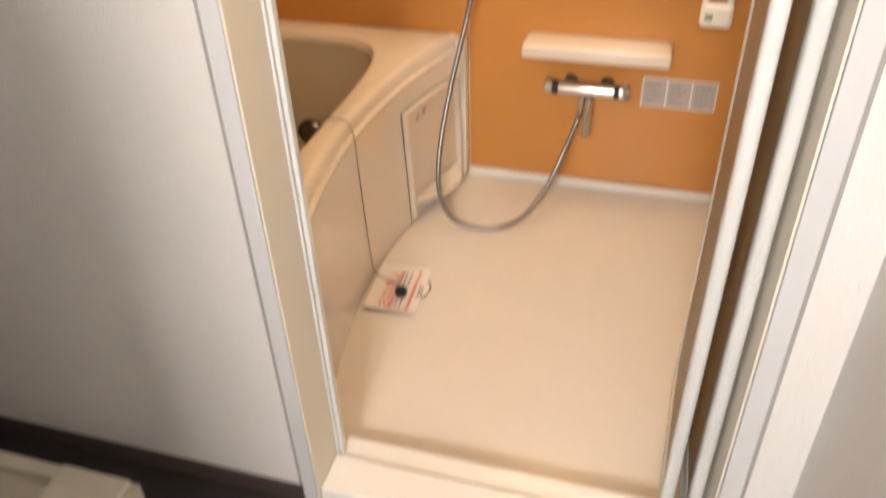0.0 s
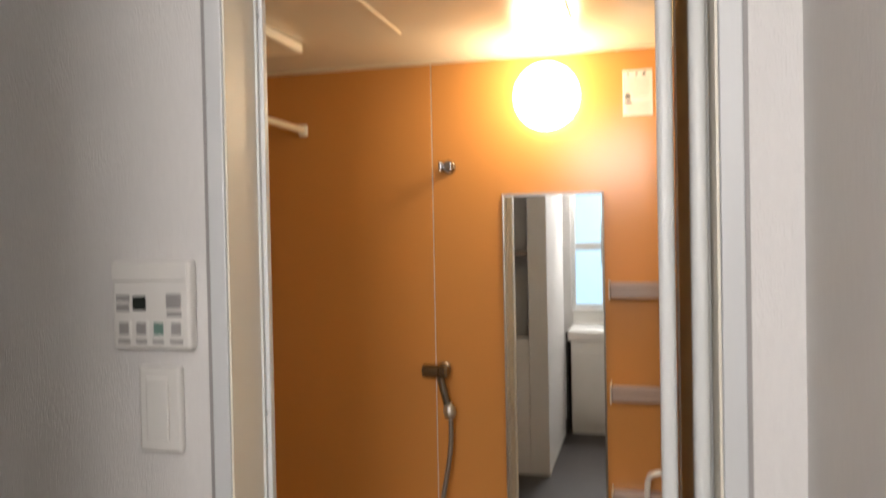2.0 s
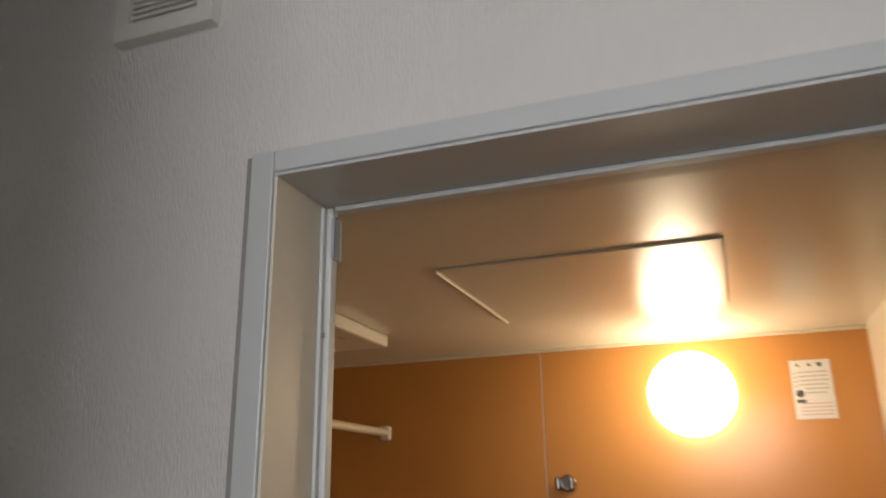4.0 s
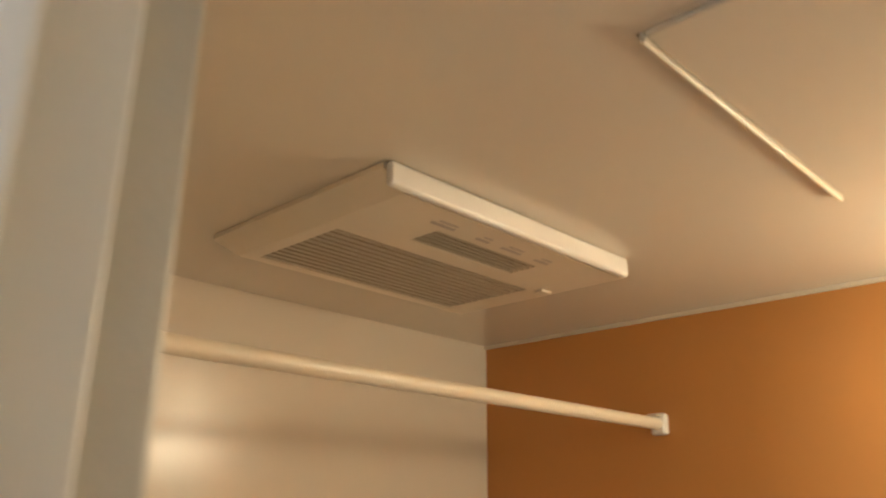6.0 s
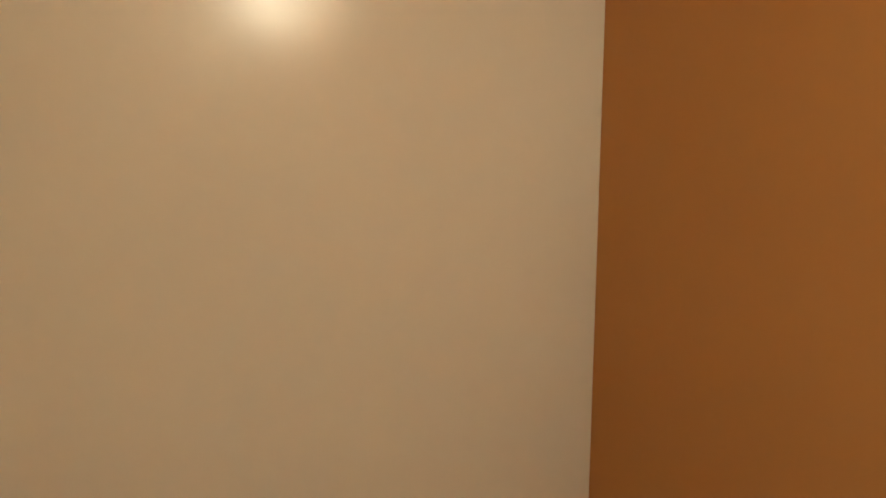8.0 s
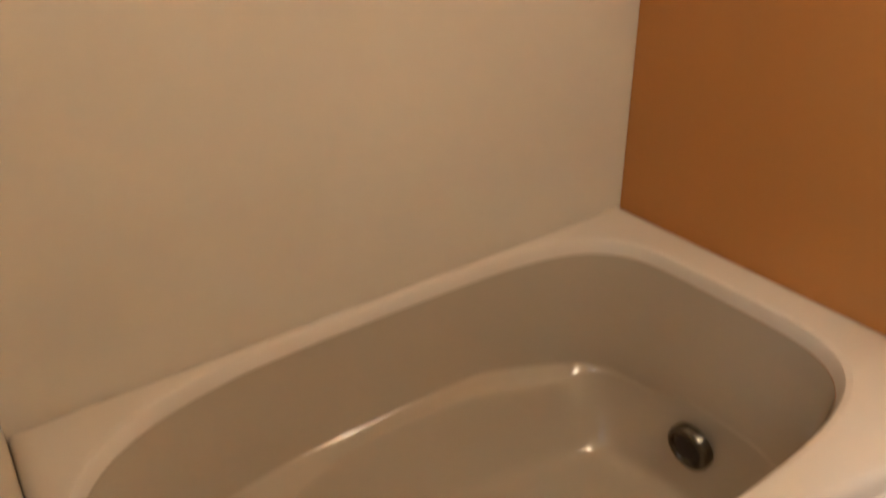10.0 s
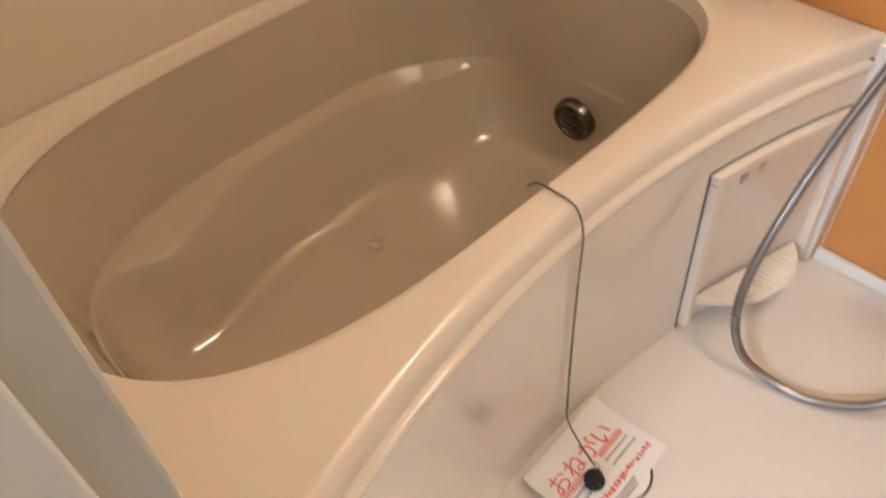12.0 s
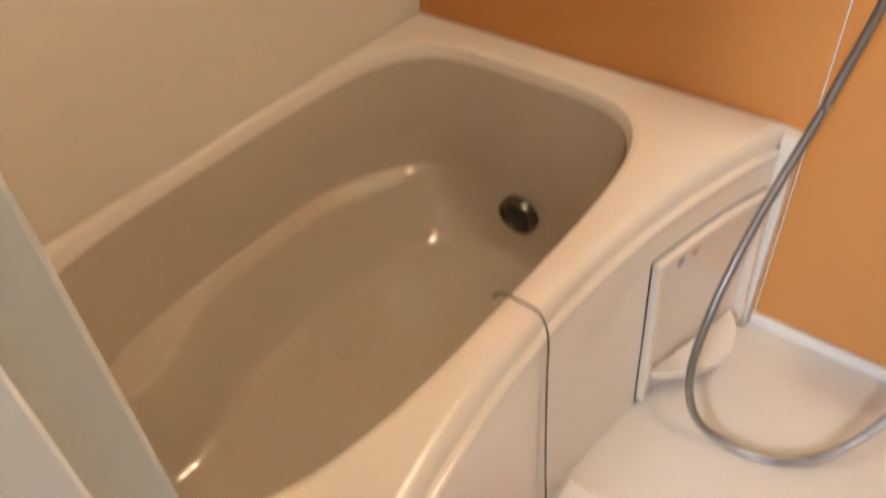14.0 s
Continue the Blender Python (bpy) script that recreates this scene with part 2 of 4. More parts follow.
structure("baseboard", solid(0.872, ROOM_X, ROOM_Y1 - 0.014, ROOM_Y1 - 0.001, FLOOR + 0.001, 0.018, 0.003), WHITE, "low white skirting along the orange wall", "skirting")
structure("trim_filler", solid(0.838, 0.869, ROOM_Y1 - 0.0315, ROOM_Y1 - 0.001, FLOOR + 0.001, 0.470, 0.003), WHITE, "white filler strip between bathtub apron and wall", "trim")

# ---- large structure: the wash corner outside ----
bm = bmesh.new()
box(bm, WASH_L, DOOR_L, 0.0, 0.10, -0.06, WASH_CEIL)
box(bm, DOOR_R, WASH_R, 0.0, 0.10, -0.06, WASH_CEIL)
box(bm, DOOR_L, DOOR_R, 0.0, 0.10, DOOR_T, WASH_CEIL)
structure("wall_south", bm, WALLPAPER, "white textured wallpaper wall around the bathroom door", "wall")
bm = bmesh.new()
box(bm, 0.0, DOOR_L - 0.0505, 0.101, ROOM_Y0, -0.06, CEIL + 0.03)
box(bm, DOOR_R + 0.002, ROOM_X, 0.101, ROOM_Y0, -0.06, CEIL + 0.03)
box(bm, DOOR_L - 0.0505, DOOR_R + 0.002, 0.101, ROOM_Y0, DOOR_T + 0.002, CEIL + 0.03)
structure("wall_south_inner", bm, PANEL, "glossy cream panel wall beside the bathroom door", "wall")
structure("wall_side", solid(WASH_R, WASH_R + 0.1, WASH_BACK, 0.10, -0.06, WASH_CEIL), WALLPAPER, "white textured wallpaper side wall", "wall")
structure("wall_far_side", solid(WASH_L - 0.1, WASH_L, WASH_BACK, 0.10, -0.06, WASH_CEIL), WALLPAPER, "white textured wallpaper side wall", "wall")
structure("wash_floor", solid(WASH_L, WASH_R, WASH_BACK, -0.0005, -0.06, WASH_FLOOR), DARK_FLOOR, "dark brown vinyl floor of the wash corner", "floor")
structure("wash_ceiling", solid(WASH_L, WASH_R, WASH_BACK, 0.10, WASH_CEIL, WASH_CEIL + 0.05), PLASTER, "white papered ceiling of the wash corner", "ceiling")
# back wall with the window's opening
WX0, WX1, WZ0, WZ1 = 0.985, 1.70, 0.90, 2.30
bm = bmesh.new()
box(bm, WASH_L, WX0, WASH_BACK - 0.1, WASH_BACK, -0.06, WASH_CEIL)
box(bm, WX1, WASH_R, WASH_BACK - 0.1, WASH_BACK, -0.06, WASH_CEIL)
box(bm, WX0, WX1, WASH_BACK - 0.1, WASH_BACK, -0.06, WZ0)
box(bm, WX0, WX1, WASH_BACK - 0.1, WASH_BACK, WZ1, WASH_CEIL)
structure("wall_back", bm, WALLPAPER, "white wallpaper wall with a bright window", "wall")
win = thing("window_1", (1.36, WASH_BACK - 0.06, WZ0), "white framed window with bright bluish daylight", "window", kind="structure")
bm = bmesh.new()
for x0, x1, z0, z1 in ((WX0, WX0 + 0.035, WZ0, WZ1), (WX1 - 0.035, WX1, WZ0, WZ1), (WX0 + 0.035, WX1 - 0.035, WZ0, WZ0 + 0.035), (WX0 + 0.035, WX1 - 0.035, WZ1 - 0.035, WZ1)):
    box(bm, x0, x1, WASH_BACK - 0.08, WASH_BACK - 0.03, z0, z1, 0.003)
part("window_frame", bm, ALU, win)
part("window_sash", solid(WX0 + 0.0355, WX1 - 0.0355, WASH_BACK - 0.075, WASH_BACK - 0.045, 1.36, 1.42, 0.003), ALU, win)
structure("backdrop", solid(WX0 - 0.6, WX1 + 0.6, WASH_BACK - 0.5, WASH_BACK - 0.48, WZ0 - 0.6, WZ1 + 0.6), DAY, "bright bluish daylight outside the window", "backdrop")
# partition with a recessed shelf niche
bm = bmesh.new()
box(bm, 0.86, 0.975, -1.86, -0.87, WASH_FLOOR, WASH_CEIL)
box(bm, WASH_L, 0.858, -0.97, -0.87, WASH_FLOOR, 0.86)
box(bm, WASH_L, 0.858, -1.45, -1.40, WASH_FLOOR, WASH_CEIL)
structure("wall_partition", bm, WALLPAPER, "white wallpaper partition beside a shelf niche", "wall")
single("niche_shelf", solid(WASH_L + 0.01, 0.857, -1.395, -1.0, 1.36, 1.385, 0.003), SHELF, "brownish shelf board in the wall niche", "shelf")

# ---- door casing, frame, sill ----
casing = thing("door_1", (1.28, 0.0, 0.0), "white casing of the bathroom doorway", "door frame", kind="structure")
bm = bmesh.new()
box(bm, DOOR_L - 0.029, DOOR_L - 0.0005, -0.009, -0.0005, WASH_FLOOR, DOOR_T + 0.026, 0.002)
part("side_casing", bm, CASING, casing)
# the bathroom lamp's warm light is put into the lining's cream colour
LINING = mat("lamplit_lining", (0.80, 0.75, 0.64), 0.4, vary=0.03, noise_scale=40, stretch=(8, 8, 0.6))
part("jamb_lining", solid(DOOR_L + 0.0005, DOOR_L + 0.004, -0.006, 0.097, 0.03, DOOR_T - 0.0045), LINING, casing, "cream jamb lining, tinted as by warm lamplight")
bm = bmesh.new()
box(bm, DOOR_R + 0.0005, DOOR_R + 0.031, -0.009, -0.0005, WASH_FLOOR, DOOR_T + 0.026, 0.002)
part("side_casing", bm, CASING, casing)
part("jamb_lining", solid(DOOR_R - 0.004, DOOR_R - 0.0005, -0.006, 0.097, 0.03, DOOR_T - 0.0045), LINING, casing, "cream jamb lining, tinted as by warm lamplight")
bm = bmesh.new()
box(bm, DOOR_L, DOOR_R, -0.009, -0.0005, DOOR_T + 0.0005, DOOR_T + 0.026, 0.002)
box(bm, DOOR_L + 0.001, DOOR_R - 0.001, -0.007, 0.104, DOOR_T - 0.004, DOOR_T - 0.0005)
part("head_casing", bm, CASING, casing)
bm = bmesh.new()
box(bm, DOOR_L + 0.0045, DOOR_L + 0.016, 0.0975, 0.112, 0.03, DOOR_T - 0.006, 0.002)
box(bm, DOOR_L - 0.0215, DOOR_L - 0.010, 0.1125, 0.152, 0.0, DOOR_T - 0.006, 0.002)
box(bm, DOOR_L + 0.0045, DOOR_L + 0.009, 0.089, 0.097, 0.03, DOOR_T - 0.008, 0.001)
part("frame_post", bm, ALU, casing, "white aluminium frame post")
# darker grey-beige paints the shade on the inner post
part("inner_post", solid(DOOR_L - 0.050, DOOR_L - 0.022, 0.1125, 0.181, 0.0, DOOR_T - 0.006, 0.003), mat("shaded_post", (0.50, 0.49, 0.44), 0.4), casing, "inner frame post, coloured grey-beige for shade")
# dark strips draw the shadow along the casing's outer edges
for x0, x1 in ((DOOR_L - 0.0375, DOOR_L - 0.0295), (DOOR_R + 0.0315, DOOR_R + 0.0375)):
    part("joint", solid(x0, x1, -0.003, -0.0006, WASH_FLOOR, DOOR_T + 0.024), GREY_PRINT, casing, "dark strip for the shadow gap beside the casing")
part("frame_post", solid(DOOR_R - 0.022, DOOR_R - 0.0045, 0.090, 0.150, 0.03, DOOR_T - 0.006, 0.002), ALU, casing, "white aluminium frame post")
bm = bmesh.new()
box(bm, DOOR_L + 0.0175, DOOR_R - 0.0225, 0.098, 0.114, DOOR_T - 0.011, DOOR_T - 0.0045, 0.002)
part("door_track", bm, ALU, casing, "white aluminium top track")
part("corner_cap", solid(DOOR_L + 0.0162, DOOR_L + 0.0185, 0.096, 0.114, DOOR_T - 0.07, DOOR_T - 0.018, 0.003), GREY_CAP, casing, "grey plastic corner cap")
for z in (1.86, 1.2, 0.5):
    part("screw", rod(bmesh.new(), (DOOR_L + 0.0085, 0.094, z), (DOOR_L + 0.0108, 0.094, z), 0.0032, seg=12), STEEL, casing)
sill = bmesh.new()
box(sill, DOOR_L + 0.0045, DOOR_R - 0.0045, -0.004, 0.088, 0.03, 0.080, 0.006, 3)
box(sill, DOOR_L + 0.0045, DOOR_R - 0.0045, 0.0885, 0.150, FLOOR + 0.002, 0.066, 0.006, 3)
part("sill", sill, WHITE, casing, "white plastic threshold")

# ---- folded door ----
DARK_STRIP = mat("brown_strip", (0.13, 0.10, 0.075), 0.5)
fold = thing("folding_door", (1.60, 0.10, 0.09), "white bathroom folding door, folded open against the jamb", "door")


def leaf(x, y0, y1, lean):
    w, z0, z1 = 0.0115, 0.095, 1.985
    name = part("leaf", box(box(bmesh.new(), x - w, x + w, y0, y0 + 0.032, z0, z1, 0.009, 4), x - w, x + w, y1 - 0.032, y1, z0, z1, 0.005, 3), ALU, fold, "white aluminium leaf stiles")
    part("top_rail", solid(x - w + 0.001, x + w - 0.001, y0 + 0.0325, y1 - 0.0325, z1 - 0.06, z1 - 0.004, 0.002), ALU, name)
    part("bottom_rail", solid(x - w + 0.001, x + w - 0.001, y0 + 0.0325, y1 - 0.0325, z0 + 0.004, z0 + 0.09, 0.002), ALU, name)
    part("pane", solid(x - 0.009, x + 0.009, y0 + 0.033, y1 - 0.033, z0 + 0.0905, z1 - 0.0605), DOOR_PANE, name, "brownish ribbed resin pane")
    part("end_cap", solid(x - w - 0.001, x + w + 0.001, y0 - 0.002, y0 + 0.030, z1 - 0.075, z1 + 0.003, 0.003), GREY_CAP, name, "grey plastic end cap")
    part("pin", rod(bmesh.new(), (x, y0 - 0.004, z1 - 0.028), (x, y0 - 0.001, z1 - 0.028), 0.006, seg=16), BLACK, name)
    for ob in (name, *name.children):
        for v in ob.data.vertices:
            v.co.x += (v.co.y + 0.10 - y0) * lean


leaf(1.571, 0.052, 0.43, 0.040)
leaf(1.6165, 0.052, 0.40, -0.022)
for z in (1.935, 0.14):
    bm = bmesh.new()
    box(bm, 1.584, 1.591, 0.052, 0.068, z, z + 0.03, 0.002)
    box(bm, 1.596, 1.604, 0.052, 0.068, z, z + 0.03, 0.002)
    part("hinge", bm, WHITE, fold)
part("gasket", solid(1.5705, 1.5745, 0.386, 0.424, 1.0, 1.94, 0.001, 1), DARK_STRIP, fold, "dark brown strip on the stile")
part("pull_bar", solid(1.5550, 1.5660, 0.182, 0.386, 1.960, 1.974, 0.003), CREAM, fold, "small cream pull bar near the top")

# ---- bathtub ----
TUB_Z, TUB_Y0 = 0.485, ROOM_Y0 + 0.001


def front(y):
    """The hollow curve of the tub's front edge."""
    return 0.725 + 0.30 * (y - 0.76) ** 2


def outer(theta, grow=0.0):
    """Where a ray from the tub's middle meets its outline; grow pushes the front out."""
    cx, cy = 0.355, 0.745
    dx, dy = math.cos(theta), math.sin(theta)
    lo, hi = 0.0, 2.0
    for _ in range(40):
        mid = (lo + hi) / 2
        x, y = cx + mid * dx, cy + mid * dy
        inside = 0.001 <= x <= front(y) + grow and TUB_Y0 <= y <= ROOM_Y1 - 0.001
        lo, hi = (mid, hi) if inside else (lo, mid)
    return cx + lo * dx, cy + lo * dy


def ledge(y):
    """The arm rest's width along the far inner side: broad at the back end, waisted, broader again."""
    u = (y - 0.295) / 0.952
    if not 0 < u < 1:
        return 0.0
    return min(1, 9 * u * (1 - u)) * (0.026 + 0.043 * math.exp(-((y - 0.46) / 0.12) ** 2) + 0.018 * math.exp(-((y - 1.05) / 0.13) ** 2))


def dip(y, z):
    """The arm rest sinks towards the tap end; the sinking dies out above and below it."""
    u = min(1, max(0, (y - 0.92) / 0.27))
    near = max(0, 1 - abs(z - 0.230) / 0.15)
    return 0.045 * u * u * (3 - 2 * u) * near


def inner(theta, x0, x1, y0, y1, power, z, rest=0.0):
    c, s = math.cos(theta), math.sin(theta)
    a, b = (x1 - x0) / 2, (y1 - y0) / 2
    power += (0.9 if s > 0 else 0.6) * s
    r = (abs(c / a) ** power + abs(s / b) ** power) ** (-1 / power)
    x, y = (x0 + x1) / 2 + r * c, (y0 + y1) / 2 + r * s
    if c < 0:
        side = min(1, (-c) * 5)
        x += rest * ledge(y) * side
        z -= (dip(y, z) + 0.36 * min(1, rest) * ledge(y) * max(0, 1 - abs(z - 0.235) / 0.16)) * side
    return x, y, z


tub = thing("bathtub", (0.36, 0.745, -0.012), "beige moulded bathtub with pale rounded rim and curved apron", "bathtub")
corners = [math.atan2(y - 0.745, x - 0.355) for x, y in ((0.001, TUB_Y0), (0.001, ROOM_Y1 - 0.001), (front(TUB_Y0), TUB_Y0), (front(ROOM_Y1), ROOM_Y1 - 0.001))]
angles = sorted([2 * math.pi * i / 220 - math.pi for i in range(220)] + corners)
N = len(angles)


def rings_mesh(rows, closed_bottom=False):
    bm = bmesh.new()
    rings = [[bm.verts.new(p) for p in row] for row in rows]
    for a, b in zip(rings, rings[1:]):
        for i in range(len(a)):
            bm.faces.new((a[i], a[(i + 1) % len(a)], b[(i + 1) % len(a)], b[i]))
    if closed_bottom:
        bm.faces.new(rings[-1])
    return bm


IN = (0.031, 0.669, 0.196, 1.284)
rim_rows = [[(*outer(t), 0.4402) for t in angles], [(*outer(t), 0.463) for t in angles]]
for k in range(1, 7):
    a = k / 6 * math.pi / 2
    rim_rows.append([tuple(Vector((*outer(t), 0)).lerp(Vector((0.355, 0.745, 0)), 0.050 * (1 - math.cos(a)))[:2]) + (0.463 + 0.022 * math.sin(a),) for t in angles])
for x0, x1, y0, y1, z in ((IN[0] - 0.012, IN[1] + 0.012, IN[2] - 0.012, IN[3] + 0.012, 0.4855), (IN[0] - 0.004, IN[1] + 0.004, IN[2] - 0.004, IN[3] + 0.004, 0.4825), (IN[0], IN[1], IN[2], IN[3], 0.474)):
    rim_rows.append([inner(t, x0, x1, y0, y1, 3.6, z) for t in angles])
rim_rows.append([inner(t, IN[0] + 0.003, IN[1] - 0.003, IN[2] + 0.003, IN[3] - 0.003, 3.6, 0.456) for t in angles])
part("rim", rings_mesh(rim_rows), DECK, tub, "pale pinkish cream rim")
basin = []
for x0, x1, y0, y1, p, z, rest in ((0.0345, 0.6655, 0.1995, 1.2805, 3.6, 0.4555, 0), (0.041, 0.661, 0.215, 1.270, 3.6, 0.40, 0), (0.0435, 0.656, 0.236, 1.255, 3.6, 0.33, 0),
                                   (0.0455, 0.6505, 0.2490, 1.2420, 3.6, 0.2510, 0.0), (0.0460, 0.6502, 0.2495, 1.2415, 3.6, 0.2470, 0.02), (0.0470, 0.6500, 0.2500, 1.2410, 3.6, 0.2455, 0.07),
                                   (0.0500, 0.6490, 0.2525, 1.2395, 3.6, 0.2420, 0.93), (0.0510, 0.6488, 0.2535, 1.2390, 3.6, 0.2395, 0.98), (0.0540, 0.6480, 0.2545, 1.2380, 3.6, 0.2340, 1.0), (0.0620, 0.6450, 0.2600, 1.2330, 3.6, 0.2070, 1.02),
                                   (0.074, 0.640, 0.268, 1.226, 3.6, 0.170, 1.0), (0.098, 0.622, 0.285, 1.214, 3.7, 0.125, 0.9), (0.120, 0.602, 0.305, 1.200, 3.8, 0.085, 0.75), (0.131, 0.594, 0.314, 1.192, 3.9, 0.071, 0.68),
                                   (0.146, 0.584, 0.326, 1.182, 4.0, 0.060, 0.6), (0.165, 0.570, 0.342, 1.168, 4.0, 0.0535, 0.5), (0.190, 0.550, 0.365, 1.150, 4.0, 0.050, 0.35), (0.23, 0.50, 0.42, 1.09, 4.0, 0.048, 0.1), (0.33, 0.40, 0.62, 0.86, 3.0, 0.0465, 0.0)):
    basin.append([inner(t, x0, x1, y0, y1, p, z, rest) for t in angles])
part("basin", rings_mesh(basin, True), TUB, tub, "brownish beige basin with arm rest ledge")

# the apron: a thick curved sheet under the front of the rim
ys = [TUB_Y0 + 0.001 + (1.353 - TUB_Y0) * i / 60 for i in range(61)]
bm = bmesh.new()
profile = ((-0.030, 0.4395), (0.004, 0.4395), (0.0085, 0.4388), (0.0115, 0.4368), (0.0130, 0.4335), (0.0130, 0.4290), (0.0115, 0.4250), (0.0095, 0.4215), (0.012, 0.34), (0.018, 0.18), (0.024, FLOOR + 0.002), (-0.010, FLOOR + 0.002))
RY0, RY1, RZ1 = 1.045, 1.340, 0.362
rows = [[bm.verts.new((front(y) + dx, y, z)) for dx, z in profile] for y in ys]
for a, b in zip(rows, rows[1:]):
    for i in range(len(profile)):
        bm.faces.new((a[i], b[i], b[(i + 1) % len(profile)], a[(i + 1) % len(profile)]))
bm.faces.new(rows[0])
bm.faces.new(rows[-1][::-1])
part("apron", bm, APRON, tub, "glossy pale beige front apron")
# service cover with a soap tray at the apron's far end


def apron_out(z):
    """How far the apron stands before the rim's edge at a height."""
    return 0.024 - 0.014 * (z - FLOOR) / (0.43 - FLOOR)


def curved_bar(bm, y0, y1, z0, z1, proud, n=14):
    prev = None
    for i in range(n + 1):
        y = y0 + (y1 - y0) * i / n
        ring = [bm.verts.new((front(y) + apron_out(z) + o, y, z)) for o, z in ((-0.012, z0), (proud, z0 + 0.002), (proud, z1 - 0.002), (-0.012, z1))]
        if prev:
            for k in range(4):
                bm.faces.new((prev[k], prev[(k + 1) % 4], ring[(k + 1) % 4], ring[k]))
        else:
            bm.faces.new(ring)
        prev = ring
    bm.faces.new(prev[::-1])


bm = bmesh.new()
curved_bar(bm, RY0, RY1, RZ1 - 0.018, RZ1, 0.016)
curved_bar(bm, RY0, RY0 + 0.014, FLOOR + 0.018, RZ1 - 0.0182, 0.016, 3)
curved_bar(bm, RY1 - 0.012, RY1, FLOOR + 0.018, RZ1 - 0.0182, 0.016, 3)
cover = part("service_cover", bm, DECK, tub, "raised cover frame with soap tray")
bm = bmesh.new()
curved_bar(bm, RY0 + 0.0145, RY1 - 0.0125, FLOOR + 0.01, RZ1 - 0.0185, 0.0008)
part("cover_panel", bm, APRON, cover)
bm = bmesh.new()
curved_bar(bm, RY0 - 0.003, RY0 - 0.0004, FLOOR + 0.003, RZ1, 0.0012, 2)
curved_bar(bm, RY0 - 0.003, RY1, RZ1 + 0.0004, RZ1 + 0.0028, 0.0012)
part("joint", bm, DARK, cover, "dark joint line")
bm = bmesh.new()
tray = [(front(RY0 + 0.02 + 0.25 * u) + 0.024 + 0.080 * math.sin(math.pi * min(1, u * 1.02)) ** 0.75, RY0 + 0.02 + 0.25 * u) for u in [i / 24 for i in range(25)]]
back = [(front(y) + 0.0245, y) for y in (RY0 + 0.27, RY0 + 0.02)]
loop = tray + back
top = [bm.verts.new((x, y, 0.062)) for x, y in loop]
bot = [bm.verts.new((x - 0.004, y, 0.046)) for x, y in loop]
bm.faces.new(top)
bm.faces.new(bot[::-1])
for i in range(len(loop)):
    j = (i + 1) % len(loop)
    bm.faces.new((top[i], bot[i], bot[j], top[j]))
part("soap_tray", bm, DECK, cover, "half-round pale tray")
for i in range(17):
    y = RY0 + 0.045 + 0.0122 * i
    u = (y - RY0 - 0.02) / 0.25
    w = 0.075 * math.sin(math.pi * u) ** 0.75
    if w > 0.03:
        part("rib", solid(front(y) + 0.030, front(y) + 0.022 + w, y - 0.0022, y + 0.0022, 0.0615, 0.0640, 0.001, 1), DECK, cover)
part("sticker", solid(front(1.13) + 0.006, front(1.13) + 0.0165, 1.12, 1.15, 0.305, 0.318), GREY_PRINT, cover, "small blue-grey warning sticker")
part("sticker", solid(front(1.17) + 0.006, front(1.17) + 0.0175, 1.157, 1.175, 0.312, 0.327), mat("orange_print", (0.62, 0.40, 0.26), 0.6), cover, "small orange sticker")

# circulation inlet in the basin's end wall
INLET = Matrix.Translation((0.385, 1.212, 0.170)) @ Euler((radians(97), 0, 0)).to_matrix().to_4x4()
fitting = thing("bath_inlet", (0.385, 1.212, 0.170), "round dark chrome circulation inlet in the bathtub wall", "inlet")
part("ring", lathe(bmesh.new(), [(0.046, -0.012), (0.047, 0.004), (0.044, 0.010), (0.036, 0.012), (0.033, 0.007), (0.02, 0.006)], INLET), mat("dark_chrome", (0.16, 0.15, 0.13), 0.25, metal=1.0), fitting)
bm = bmesh.new()
for k in range(-2, 3):
    w = 0.028 * math.sqrt(max(0.05, 1 - (k / 2.8) ** 2))
    box(bm, -w, w, k * 0.011 - 0.0032, k * 0.011 + 0.0032, 0.0065, 0.0105, 0.001, 1)
bm.transform(INLET)
part("grille", bm, DARK_METAL, fitting, "slotted steel filter")
# drain and its chain on the tub floor
single("tub_drain", lathe(bmesh.new(), [(0.015, 0.0), (0.015, 0.002), (0.0125, 0.003), (0.011, 0.001), (0.003, 0.001)], Matrix.Translation((0.252, 0.776, 0.0480))), TUB, "small round plug seat in the bathtub floor", "drain")

# ---- chain, plug, note, floor drain ----
chain = smooth_path([(0.647, 0.748, 0.470), (0.664, 0.748, 0.4875), (0.690, 0.749, 0.489), (0.715, 0.750, 0.487), (0.730, 0.750, 0.477), (0.741, 0.750, 0.440), (0.7440, 0.748, 0.34), (0.7500, 0.745, 0.18), (0.7565, 0.742, 0.07), (0.764, 0.738, 0.030), (0.800, 0.724, 0.020), (0.843, 0.708, 0.022)], 24)
bm = bmesh.new()
travel, last = 0.0, chain[0]
for p in chain:
    travel += (p - last).length
    last = p
    if travel >= 0.0052:
        travel = 0.0
        bmesh.ops.create_icosphere(bm, subdivisions=1, radius=0.0024, matrix=Matrix.Translation(p))
tube(bm, chain[::3] + [chain[-1]], 0.0009, 6)
plug_thing = thing("bath_plug", (0.848, 0.706, 0.004), "black rubber bath plug on a steel ball chain", "plug")
part("ball_chain", bm, mat("chain_steel", (0.2, 0.19, 0.17), 0.4, metal=1.0), plug_thing, "steel ball chain")
